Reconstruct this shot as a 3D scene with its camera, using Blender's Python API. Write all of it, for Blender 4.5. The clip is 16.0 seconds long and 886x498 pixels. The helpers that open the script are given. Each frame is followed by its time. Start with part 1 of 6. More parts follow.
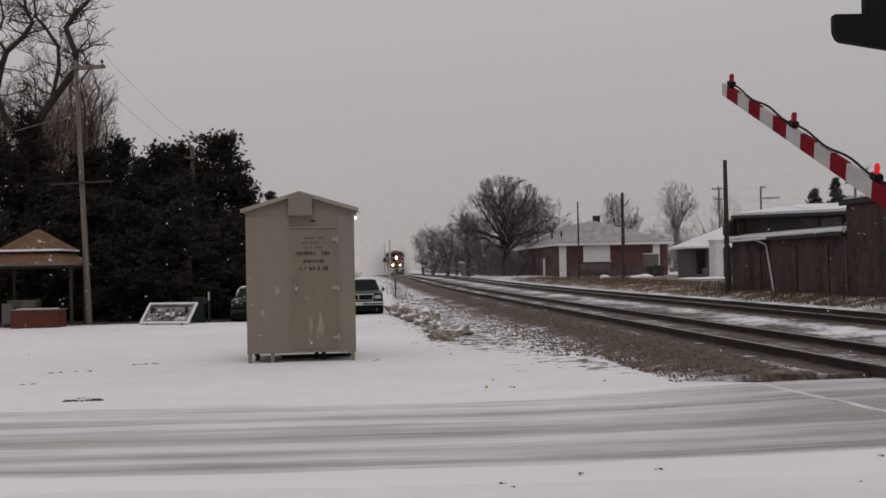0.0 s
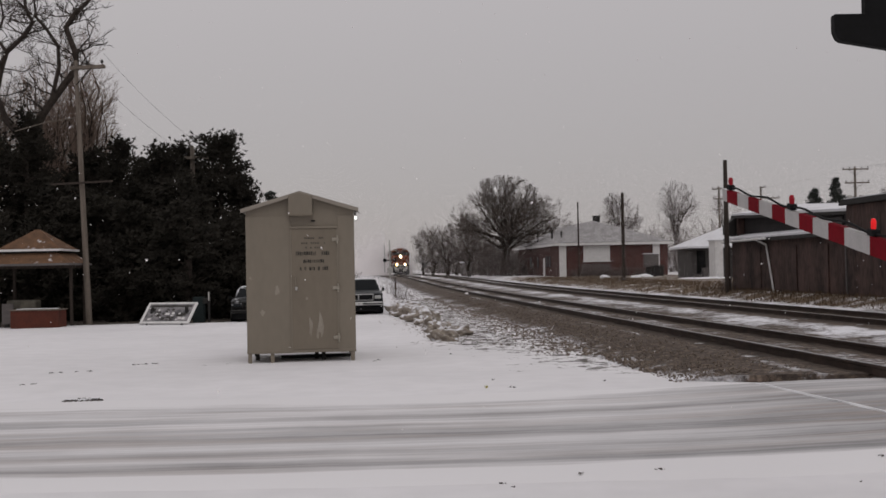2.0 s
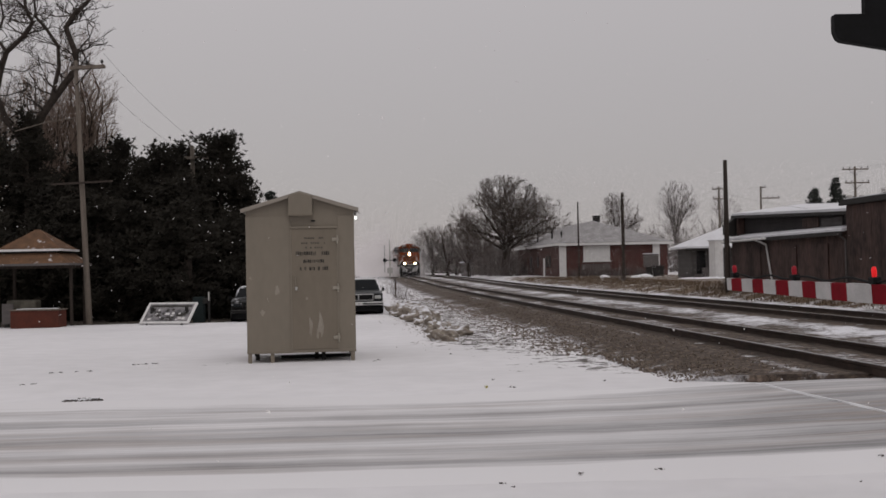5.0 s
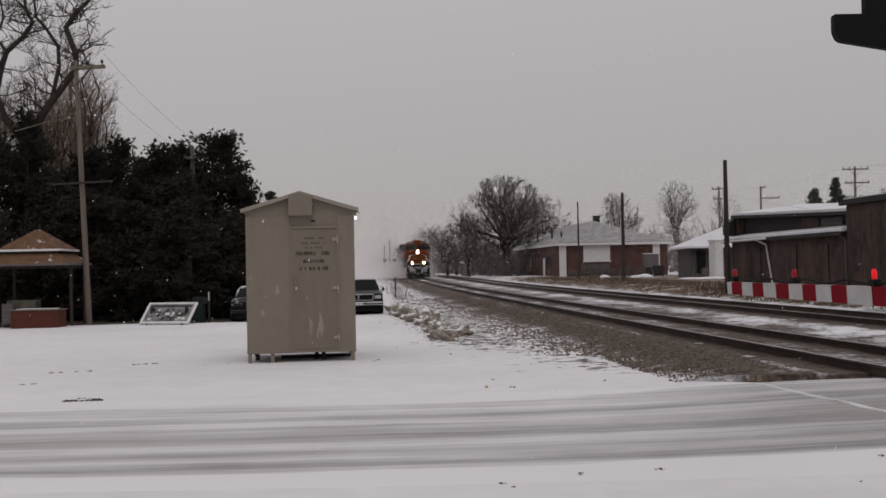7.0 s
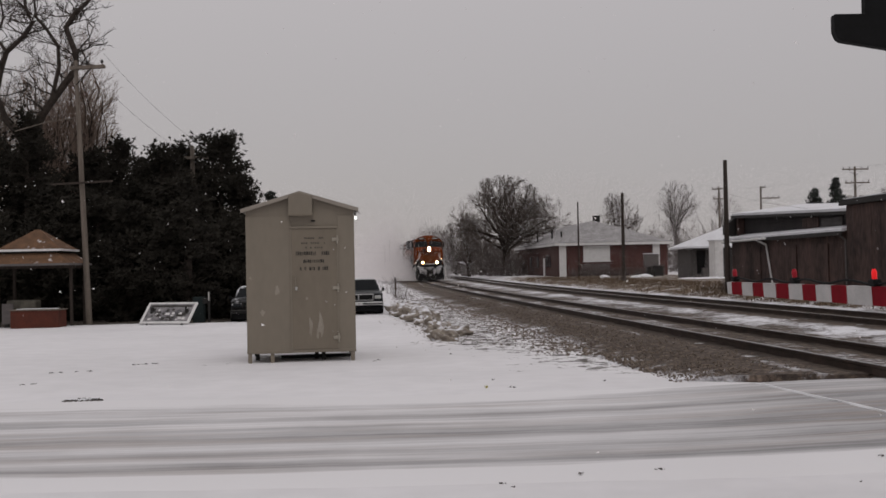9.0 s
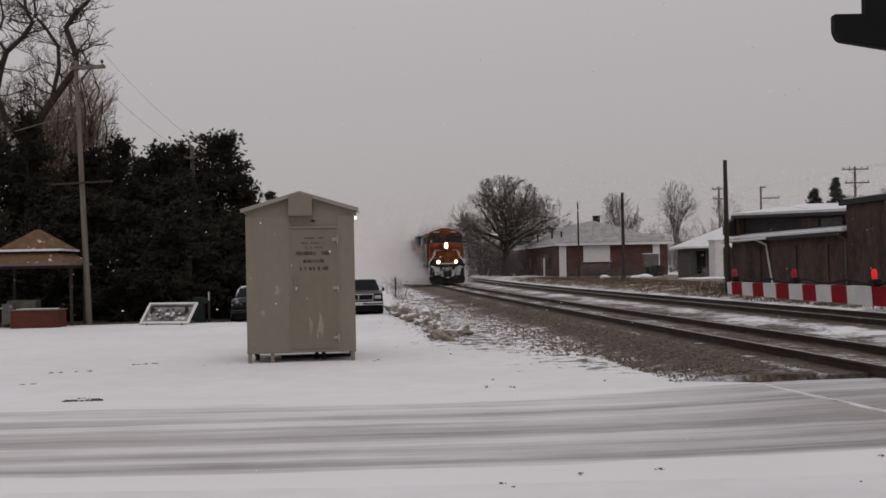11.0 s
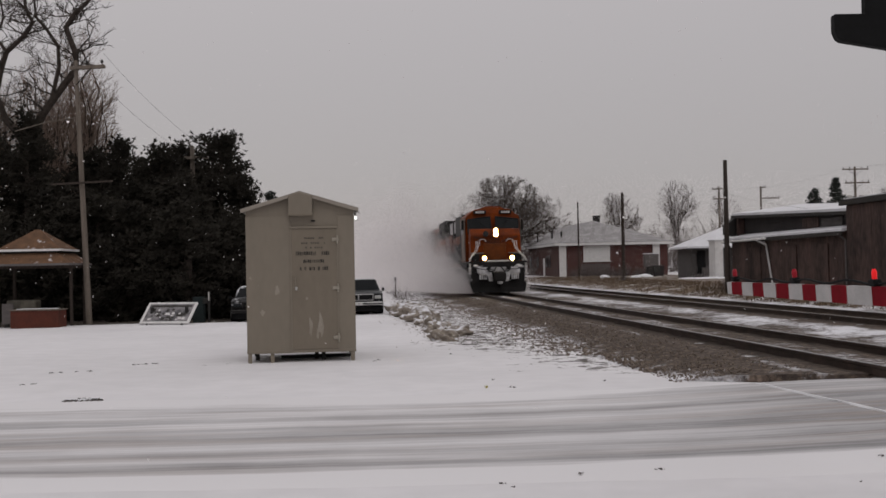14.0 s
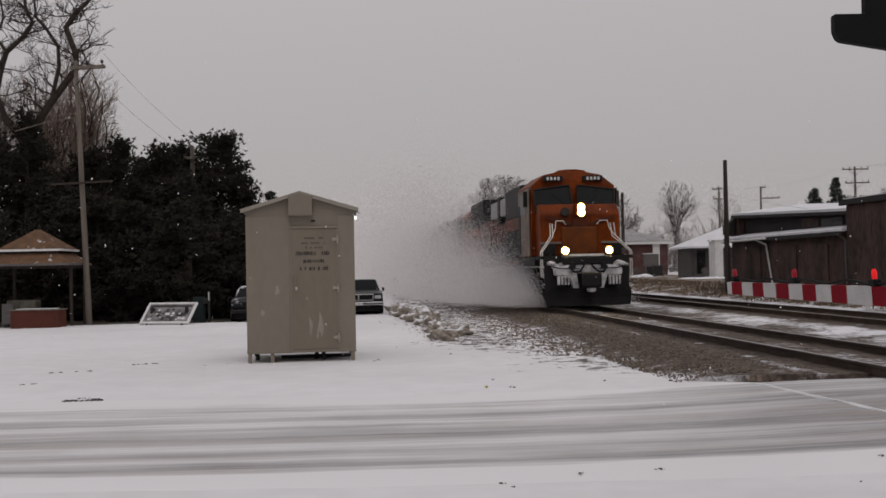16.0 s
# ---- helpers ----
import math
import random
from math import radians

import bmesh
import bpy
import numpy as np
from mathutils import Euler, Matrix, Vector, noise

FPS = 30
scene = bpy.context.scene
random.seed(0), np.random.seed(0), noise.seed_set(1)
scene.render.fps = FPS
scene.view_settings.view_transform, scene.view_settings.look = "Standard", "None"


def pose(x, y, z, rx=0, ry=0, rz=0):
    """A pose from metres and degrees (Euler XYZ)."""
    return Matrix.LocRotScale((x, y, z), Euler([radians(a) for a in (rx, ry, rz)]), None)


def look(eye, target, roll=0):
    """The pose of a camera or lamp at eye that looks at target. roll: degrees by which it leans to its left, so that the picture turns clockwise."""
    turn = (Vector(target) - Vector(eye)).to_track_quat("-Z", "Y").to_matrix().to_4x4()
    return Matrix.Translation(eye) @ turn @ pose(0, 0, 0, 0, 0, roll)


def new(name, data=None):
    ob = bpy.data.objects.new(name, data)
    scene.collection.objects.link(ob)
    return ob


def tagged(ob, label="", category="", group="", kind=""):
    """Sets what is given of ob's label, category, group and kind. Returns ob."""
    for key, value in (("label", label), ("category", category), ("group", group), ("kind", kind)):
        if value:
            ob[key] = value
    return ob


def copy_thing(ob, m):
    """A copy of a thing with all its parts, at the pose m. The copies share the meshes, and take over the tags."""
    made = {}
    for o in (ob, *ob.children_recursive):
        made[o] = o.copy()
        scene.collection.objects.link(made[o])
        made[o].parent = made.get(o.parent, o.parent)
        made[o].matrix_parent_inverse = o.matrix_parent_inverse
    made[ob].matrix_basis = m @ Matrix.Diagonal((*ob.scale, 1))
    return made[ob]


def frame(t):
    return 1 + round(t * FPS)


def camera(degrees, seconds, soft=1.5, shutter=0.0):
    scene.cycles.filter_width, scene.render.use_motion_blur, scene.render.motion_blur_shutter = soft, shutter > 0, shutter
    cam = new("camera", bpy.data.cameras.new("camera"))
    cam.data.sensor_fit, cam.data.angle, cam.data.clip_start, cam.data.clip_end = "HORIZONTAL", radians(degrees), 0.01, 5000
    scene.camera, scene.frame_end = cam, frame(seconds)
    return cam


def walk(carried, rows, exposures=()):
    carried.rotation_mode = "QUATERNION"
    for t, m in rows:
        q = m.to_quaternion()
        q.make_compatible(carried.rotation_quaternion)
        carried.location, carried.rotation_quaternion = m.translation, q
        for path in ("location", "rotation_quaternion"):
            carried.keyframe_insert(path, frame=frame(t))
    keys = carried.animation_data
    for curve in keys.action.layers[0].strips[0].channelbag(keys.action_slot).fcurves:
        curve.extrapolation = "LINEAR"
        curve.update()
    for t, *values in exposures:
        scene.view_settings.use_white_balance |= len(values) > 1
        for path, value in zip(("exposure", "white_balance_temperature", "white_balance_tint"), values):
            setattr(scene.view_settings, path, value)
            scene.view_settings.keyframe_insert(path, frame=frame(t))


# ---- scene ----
# ======== camera: stands still on the near verge of the road ========
cam = camera(42.8, 16.0, soft=1.62)
STAND = look((0, 0, 1.6), (0, 100, 3.35), roll=-1.1)
walk(cam, [(0.0, STAND), (16.0, STAND)])

# ======== world and sun: overcast winter sky ========
world = bpy.data.worlds.new("overcast_sky")
scene.world = world
world.use_nodes = True
wn, wl = world.node_tree.nodes, world.node_tree.links
wn.clear()
w_out = wn.new("ShaderNodeOutputWorld")
w_bg = wn.new("ShaderNodeBackground")
w_tc = wn.new("ShaderNodeTexCoord")
w_sep = wn.new("ShaderNodeSeparateXYZ")
w_ramp = wn.new("ShaderNodeValToRGB")
w_ramp.color_ramp.elements[0].position = 0.0
w_ramp.color_ramp.elements[0].color = (0.352, 0.329, 0.331, 1)
w_ramp.color_ramp.elements[1].position = 1.0
w_ramp.color_ramp.elements[1].color = (0.66, 0.63, 0.64, 1)
w_mid = w_ramp.color_ramp.elements.new(0.24)
w_mid.color = (0.45, 0.423, 0.428, 1)
w_sky = wn.new("ShaderNodeTexSky")
w_sky.sky_type = "NISHITA"
w_sky.sun_disc = False
w_sky.sun_elevation, w_sky.sun_rotation = radians(40), radians(-27)
w_mix = wn.new("ShaderNodeMix")
w_mix.data_type = "RGBA"
w_mix.inputs[0].default_value = 0.004
wl.new(w_tc.outputs["Generated"], w_sep.inputs[0])
wl.new(w_sep.outputs["Z"], w_ramp.inputs[0])
wl.new(w_ramp.outputs[0], w_mix.inputs[6])
wl.new(w_sky.outputs[0], w_mix.inputs[7])
wl.new(w_mix.outputs[2], w_bg.inputs[0])
w_bg.inputs[1].default_value = 1.0
wl.new(w_bg.outputs[0], w_out.inputs[0])
sun_data = bpy.data.lights.new("sun", "SUN")
sun_data.energy, sun_data.angle, sun_data.color = 0.45, radians(40), (1.0, 0.97, 0.94)
sun = new("sun", sun_data)
sun.matrix_world = look((0, 0, 60), (-18, 40, 0))
scene.view_settings.exposure = 0.0

# ======== materials ========
def mat(name, c1, c2=None, rough=0.8, scale=4.0, bump=0.15, metal=0.0, snow=0.0, stretch=(1, 1, 1),
        emit=None, power=0.0, local=False, vary=0.0, snow_scale=3.0, gloss=0.2):
    """A surface with two scales of variation, fine relief and, if asked for, snow lying on what faces up."""
    m = bpy.data.materials.new(name)
    m.use_nodes = True
    nt = m.node_tree
    n, l = nt.nodes, nt.links
    b = n["Principled BSDF"]
    c2 = c2 or tuple(v * 0.72 for v in c1)
    geo = n.new("ShaderNodeNewGeometry")
    tc = n.new("ShaderNodeTexCoord")
    mp = n.new("ShaderNodeMapping")
    mp.inputs["Scale"].default_value = stretch
    l.new(tc.outputs["Object"] if local else geo.outputs["Position"], mp.inputs[0])
    big, fine = n.new("ShaderNodeTexNoise"), n.new("ShaderNodeTexNoise")
    big.inputs["Scale"].default_value, fine.inputs["Scale"].default_value = scale, scale * 9
    big.inputs["Detail"].default_value, fine.inputs["Detail"].default_value = 5, 3
    l.new(mp.outputs[0], big.inputs["Vector"])
    l.new(mp.outputs[0], fine.inputs["Vector"])
    mix = n.new("ShaderNodeMath")
    mix.operation = "MULTIPLY_ADD"
    mix.inputs[1].default_value = 0.4
    l.new(fine.outputs[0], mix.inputs[0])
    half = n.new("ShaderNodeMath")
    half.operation = "MULTIPLY"
    half.inputs[1].default_value = 0.6
    l.new(big.outputs[0], half.inputs[0])
    l.new(half.outputs[0], mix.inputs[2])
    ramp = n.new("ShaderNodeValToRGB")
    ramp.color_ramp.elements[0].position, ramp.color_ramp.elements[1].position = 0.36, 0.64
    ramp.color_ramp.elements[0].color, ramp.color_ramp.elements[1].color = (*c2, 1), (*c1, 1)
    l.new(mix.outputs[0], ramp.inputs[0])
    colour = ramp.outputs[0]
    if vary:
        info, hsv, rng = n.new("ShaderNodeObjectInfo"), n.new("ShaderNodeHueSaturation"), n.new("ShaderNodeMapRange")
        rng.inputs["To Min"].default_value, rng.inputs["To Max"].default_value = 1 - vary, 1 + vary
        l.new(info.outputs["Random"], rng.inputs["Value"])
        l.new(rng.outputs[0], hsv.inputs["Value"])
        l.new(colour, hsv.inputs["Color"])
        colour = hsv.outputs[0]
    if snow:
        sep, up, gate = n.new("ShaderNodeSeparateXYZ"), n.new("ShaderNodeMapRange"), n.new("ShaderNodeMapRange")
        sn = n.new("ShaderNodeTexNoise")
        sn.inputs["Scale"].default_value, sn.inputs["Detail"].default_value = snow_scale, 6
        l.new(geo.outputs["Position"], sn.inputs["Vector"])
        l.new(geo.outputs["Normal"], sep.inputs[0])
        up.inputs["From Min"].default_value, up.inputs["From Max"].default_value = 0.25, 0.6
        l.new(sep.outputs["Z"], up.inputs["Value"])
        gate.inputs["From Min"].default_value, gate.inputs["From Max"].default_value = 0.86 - snow * 0.62, 0.98 - snow * 0.62
        l.new(sn.outputs[0], gate.inputs["Value"])
        mul, mx = n.new("ShaderNodeMath"), n.new("ShaderNodeMix")
        mul.operation = "MULTIPLY"
        l.new(up.outputs[0], mul.inputs[0])
        l.new(gate.outputs[0], mul.inputs[1])
        mx.data_type = "RGBA"
        mx.inputs[7].default_value = (0.74, 0.74, 0.77, 1)
        l.new(mul.outputs[0], mx.inputs[0])
        l.new(colour, mx.inputs[6])
        colour = mx.outputs[2]
    l.new(colour, b.inputs["Base Color"])
    b.inputs["Roughness"].default_value = rough
    b.inputs["Metallic"].default_value = metal
    b.inputs["Specular IOR Level"].default_value = gloss
    if bump:
        bp = n.new("ShaderNodeBump")
        bp.inputs["Strength"].default_value, bp.inputs["Distance"].default_value = bump, 0.02
        l.new(mix.outputs[0], bp.inputs["Height"])
        l.new(bp.outputs[0], b.inputs["Normal"])
    if emit:
        b.inputs["Emission Color"].default_value = (*emit, 1)
        b.inputs["Emission Strength"].default_value = power
    return m


def mix_nodes(m):
    nt = m.node_tree
    return nt.nodes, nt.links, nt.nodes["Principled BSDF"]


def noise_node(n, l, vector, scale, detail=6, rough=0.6):
    k = n.new("ShaderNodeTexNoise")
    k.inputs["Scale"].default_value, k.inputs["Detail"].default_value, k.inputs["Roughness"].default_value = scale, detail, rough
    l.new(vector, k.inputs["Vector"])
    return k.outputs[0]


def math_node(n, l, op, a, b=None, c=None):
    k = n.new("ShaderNodeMath")
    k.operation = op
    for i, v in enumerate((a, b, c)):
        if v is None:
            continue
        if isinstance(v, (int, float)):
            k.inputs[i].default_value = v
        else:
            l.new(v, k.inputs[i])
    return k.outputs[0]


def range_node(n, l, v, a, b, c=0.0, d=1.0):
    k = n.new("ShaderNodeMapRange")
    k.inputs["From Min"].default_value, k.inputs["From Max"].default_value = a, b
    k.inputs["To Min"].default_value, k.inputs["To Max"].default_value = c, d
    l.new(v, k.inputs["Value"])
    return k.outputs[0]


def blend_node(n, l, f, a, b):
    k = n.new("ShaderNodeMix")
    k.data_type = "RGBA"
    if isinstance(f, (int, float)):
        k.inputs[0].default_value = f
    else:
        l.new(f, k.inputs[0])
    for i, v in ((6, a), (7, b)):
        if isinstance(v, tuple):
            k.inputs[i].default_value = (*v, 1)
        else:
            l.new(v, k.inputs[i])
    return k.outputs[2]


def ground_material():
    """Fresh snow, thin in places, with dead grass on the strip beyond the tracks (attribute 'grass')."""
    m = mat("ground_snow", (0.77, 0.757, 0.772), (0.675, 0.664, 0.676), 0.9, 0.25, 0.25)
    n, l, b = mix_nodes(m)
    snow = b.inputs["Base Color"].links[0].from_socket
    geo = n.new("ShaderNodeNewGeometry")
    at = n.new("ShaderNodeAttribute")
    at.attribute_name = "grass"
    bare = n.new("ShaderNodeAttribute")
    bare.attribute_name = "bare"
    k1 = noise_node(n, l, geo.outputs["Position"], 0.9)
    k2 = noise_node(n, l, geo.outputs["Position"], 3.2, 9, 0.74)
    straw = blend_node(n, l, k2, (0.055, 0.038, 0.025), (0.19, 0.135, 0.085))
    f = range_node(n, l, math_node(n, l, "ADD", math_node(n, l, "MULTIPLY", k1, 0.6), math_node(n, l, "MULTIPLY_ADD", at.outputs["Fac"], 0.4, -0.14)), 0.42, 0.56)
    f = math_node(n, l, "MULTIPLY", f, range_node(n, l, at.outputs["Fac"], 0.02, 0.2))
    k3 = noise_node(n, l, geo.outputs["Position"], 11.0, 5, 0.7)
    earth = blend_node(n, l, range_node(n, l, k3, 0.35, 0.68), (0.014, 0.012, 0.011), (0.15, 0.125, 0.105))
    g = range_node(n, l, math_node(n, l, "MULTIPLY_ADD", bare.outputs["Fac"], 0.5, math_node(n, l, "MULTIPLY_ADD", k2, 1.1, math_node(n, l, "MULTIPLY", k1, 0.4))), 1.0, 1.03)
    c = blend_node(n, l, f, snow, straw)
    c = blend_node(n, l, g, c, earth)
    l.new(c, b.inputs["Base Color"])
    return m


def bed_material():
    """Brown-grey ballast, rust-dark along the rails, with snow lying in its hollows (attribute 'snow')."""
    m = mat("ballast", (0.235, 0.182, 0.145), (0.045, 0.034, 0.027), 0.95, 6.5, 0.7)
    n, l, b = mix_nodes(m)
    stone = b.inputs["Base Color"].links[0].from_socket
    geo = n.new("ShaderNodeNewGeometry")
    at = n.new("ShaderNodeAttribute")
    at.attribute_name = "snow"
    k1 = noise_node(n, l, geo.outputs["Position"], 1.1)
    k2 = noise_node(n, l, geo.outputs["Position"], 7.0, 6, 0.75)
    s = math_node(n, l, "MULTIPLY_ADD", k2, 0.55, math_node(n, l, "MULTIPLY_ADD", k1, 0.45, at.outputs["Fac"]))
    f = range_node(n, l, s, 0.9, 1.05)
    # shade in the gaps between stones, put into the colour
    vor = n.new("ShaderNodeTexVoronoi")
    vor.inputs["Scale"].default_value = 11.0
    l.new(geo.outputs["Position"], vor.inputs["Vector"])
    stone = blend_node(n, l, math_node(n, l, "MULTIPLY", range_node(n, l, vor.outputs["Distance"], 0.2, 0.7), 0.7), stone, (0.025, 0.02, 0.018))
    rust = blend_node(n, l, k1, (0.016, 0.012, 0.01), (0.045, 0.032, 0.025))
    stone = blend_node(n, l, range_node(n, l, at.outputs["Fac"], 0.06, 0.26, 0.8, 0.0), stone, rust)
    l.new(blend_node(n, l, f, stone, (0.72, 0.72, 0.75)), b.inputs["Base Color"])
    return m


def road_material():
    """Asphalt under packed snow: worn wheel tracks along the road, barer towards the rails."""
    m = mat("road_snow", (0.13, 0.125, 0.125), (0.08, 0.078, 0.08), 0.75, 3.0, 0.2)
    n, l, b = mix_nodes(m)
    asphalt = b.inputs["Base Color"].links[0].from_socket
    geo = n.new("ShaderNodeNewGeometry")
    mp = n.new("ShaderNodeMapping")
    mp.vector_type = "TEXTURE"
    mp.inputs["Scale"].default_value = (5.0, 0.235, 1000.0)
    mp.inputs["Rotation"].default_value = (0, 0, 0.06)
    l.new(geo.outputs["Position"], mp.inputs[0])
    k1 = noise_node(n, l, mp.outputs[0], 1.3, 9, 0.7)
    k2 = noise_node(n, l, geo.outputs["Position"], 0.6, 5)
    at = n.new("ShaderNodeAttribute")
    at.attribute_name = "worn"
    s = math_node(n, l, "MULTIPLY_ADD", k1, 1.1, math_node(n, l, "MULTIPLY_ADD", k2, 0.35, at.outputs["Fac"]))
    f = range_node(n, l, s, 0.72, 1.36, 0.02, 0.76)
    dirt = noise_node(n, l, mp.outputs[0], 0.7, 4, 0.6)
    asphalt = blend_node(n, l, range_node(n, l, dirt, 0.46, 0.62), asphalt, (0.17, 0.13, 0.105))
    l.new(blend_node(n, l, f, (0.755, 0.743, 0.755), asphalt), b.inputs["Base Color"])
    return m


def flake_material(name, colour):
    """Thin ice that scatters light on both sides."""
    m = bpy.data.materials.new(name)
    m.use_nodes = True
    n, l = m.node_tree.nodes, m.node_tree.links
    n.clear()
    out, mx, di, tr = n.new("ShaderNodeOutputMaterial"), n.new("ShaderNodeMixShader"), n.new("ShaderNodeBsdfDiffuse"), n.new("ShaderNodeBsdfTranslucent")
    di.inputs[0].default_value = tr.inputs[0].default_value = (*colour, 1)
    l.new(di.outputs[0], mx.inputs[1])
    l.new(tr.outputs[0], mx.inputs[2])
    l.new(mx.outputs[0], out.inputs[0])
    return m


M_GROUND, M_BED, M_ROAD = ground_material(), bed_material(), road_material()
M_SNOW = mat("snow", (0.78, 0.78, 0.8), (0.68, 0.68, 0.7), 0.9, 2.0, 0.3)
M_FLAKE = flake_material("snowflake", (0.96, 0.93, 0.93))
M_POWDER = flake_material("powder_snow", (0.9, 0.87, 0.865))
M_RAIL = mat("rail_steel", (0.075, 0.052, 0.042), (0.035, 0.026, 0.022), 0.6, 3.0, 0.2, 0.3)
M_RAILTOP = mat("rail_head", (0.3, 0.29, 0.29), (0.2, 0.19, 0.19), 0.35, 3.0, 0.0, 0.8)
M_TIE = mat("tie_wood", (0.07, 0.055, 0.045), (0.03, 0.025, 0.02), 0.9, 6, 0.4, snow=0.55, vary=0.2)
M_STONE = mat("stone", (0.24, 0.195, 0.16), (0.09, 0.072, 0.06), 0.95, 9, 0.4, snow=0.35)
M_SHED = mat("shed_paint", (0.222, 0.192, 0.152), (0.196, 0.17, 0.135), 0.55, 1.1, 0.06, stretch=(1, 1, 0.45))
M_SHED_DOOR = mat("door_paint", (0.2, 0.17, 0.132), (0.174, 0.148, 0.115), 0.55, 1.4, 0.06, stretch=(1, 1, 0.4))
M_SHED_ROOF = mat("shed_roof", (0.3, 0.27, 0.23), (0.24, 0.21, 0.18), 0.5, 2, 0.1, snow=0.8)
M_GALV = mat("galvanised_steel", (0.5, 0.49, 0.46), (0.4, 0.39, 0.37), 0.45, 6, 0.1, 0.3)
M_HINGE = mat("worn_hinge", (0.36, 0.33, 0.28), (0.26, 0.235, 0.19), 0.5, 9, 0.1)
M_STENCIL = mat("stencil_paint", (0.05, 0.045, 0.04), None, 0.7, 9, 0)
M_WORN_INK = mat("worn_stencil_paint", (0.13, 0.112, 0.09), (0.055, 0.048, 0.04), 0.7, 14, 0)
M_DARK = mat("dark_metal", (0.03, 0.028, 0.026), (0.018, 0.016, 0.015), 0.6, 5, 0.1)
M_BLACK = mat("black_paint", (0.01, 0.01, 0.011), (0.006, 0.006, 0.006), 0.85, 5, 0.05)
M_PINE = mat("pine_needles", (0.034, 0.03, 0.023), (0.015, 0.0135, 0.0105), 0.9, 1.2, 0.2)
M_SPRUCE = mat("spruce_needles", (0.05, 0.058, 0.05), (0.028, 0.034, 0.029), 0.9, 1.2, 0.2, snow=0.2)
M_BARK = mat("bark", (0.065, 0.052, 0.044), (0.03, 0.024, 0.02), 0.95, 6, 0.5)
M_TWIG = mat("twig", (0.15, 0.125, 0.115), (0.09, 0.075, 0.07), 0.95, 3, 0.1)
M_TWIG_BROWN = mat("brown_twig", (0.2, 0.148, 0.118), (0.12, 0.086, 0.068), 0.95, 3, 0.1)
M_TWIG_MID = mat("grey_brown_twig", (0.115, 0.094, 0.084), (0.065, 0.053, 0.047), 0.95, 3, 0.1)
M_TWIG_DARK = mat("dark_twig", (0.075, 0.062, 0.054), (0.04, 0.033, 0.029), 0.95, 3, 0.1)
M_POLE = mat("weathered_pole", (0.19, 0.16, 0.135), (0.11, 0.092, 0.076), 0.9, 3, 0.4, stretch=(4, 4, 0.3))
M_POLE_DARK = mat("creosote_pole", (0.06, 0.047, 0.04), (0.035, 0.028, 0.024), 0.9, 3, 0.4, stretch=(4, 4, 0.3))
M_WIRE = mat("wire", (0.08, 0.075, 0.07), None, 0.6, 5, 0)
M_SHINGLE = mat("brown_shingle", (0.165, 0.092, 0.052), (0.085, 0.05, 0.032), 0.9, 3.5, 0.4, snow=0.36, snow_scale=3.6)
M_WHITE = mat("white_paint", (0.72, 0.71, 0.7), (0.6, 0.59, 0.58), 0.6, 3, 0.1)
M_GREYWALL = mat("grey_siding", (0.15, 0.135, 0.13), (0.1, 0.09, 0.088), 0.8, 2, 0.2, stretch=(1, 1, 6))
M_ROOFSNOW = mat("snowy_roof", (0.36, 0.348, 0.348), (0.2, 0.192, 0.19), 0.9, 1.6, 0.3, snow=0.4, snow_scale=5.5)
M_ROOFFULL = mat("snowed_roof", (0.74, 0.74, 0.77), (0.62, 0.62, 0.64), 0.9, 1.2, 0.3)
M_BARN = mat("weathered_barn_metal", (0.105, 0.066, 0.057), (0.017, 0.0125, 0.0115), 0.75, 0.5, 0.25, stretch=(2.0, 2.0, 0.75))
M_BARN_DARK = mat("dark_barn_board", (0.035, 0.03, 0.03), (0.02, 0.018, 0.018), 0.8, 1.2, 0.25)
M_PORCH = mat("dark_siding", (0.1, 0.092, 0.09), (0.07, 0.065, 0.063), 0.8, 2, 0.2, stretch=(1, 1, 6))
M_GLASS = mat("window_glass", (0.014, 0.017, 0.02), (0.01, 0.012, 0.014), 0.3, 2, 0)
M_RED = mat("red_band", (0.2, 0.008, 0.016), (0.14, 0.007, 0.012), 0.8, 6, 0.05, gloss=0.05)
M_BANDWHITE = mat("white_band", (0.47, 0.455, 0.45), (0.37, 0.36, 0.355), 0.5, 6, 0.05)
M_REDLENS = mat("red_lens", (0.2, 0.008, 0.016), (0.12, 0.006, 0.012), 0.3, 8, 0, emit=(1, 0.02, 0.05), power=0.07)
M_REDLIT = mat("lit_red_lens", (0.5, 0.02, 0.02), None, 0.2, 8, 0, emit=(1, 0.012, 0.018), power=0.42)
M_CHROME = mat("bright_metal", (0.46, 0.455, 0.45), (0.32, 0.315, 0.31), 0.35, 6, 0.05, 0.7)
M_TYRE = mat("tyre_rubber", (0.02, 0.02, 0.02), None, 0.9, 9, 0.2)
M_TRUCK = mat("dark_car_paint", (0.014, 0.017, 0.018), (0.009, 0.011, 0.012), 0.4, 3, 0.05, snow=0.36, snow_scale=5)
M_SILVER = mat("black_car_paint", (0.012, 0.012, 0.012), (0.008, 0.008, 0.008), 0.45, 3, 0.05, snow=0.5)
M_LENS = mat("headlamp_glass", (0.5, 0.5, 0.48), None, 0.15, 4, 0)
M_ORANGE = mat("orange_paint", (0.198, 0.036, 0.002), (0.084, 0.017, 0.003), 0.5, 1.7, 0.08, local=True, gloss=0.1)
M_ORANGE_DIRTY = mat("grimy_orange_paint", (0.17, 0.045, 0.02), (0.07, 0.03, 0.019), 0.6, 0.7, 0.1, local=True)
M_YELLOW = mat("grimy_yellow_paint", (0.17, 0.041, 0.003), (0.075, 0.021, 0.004), 0.5, 3, 0.1, local=True)
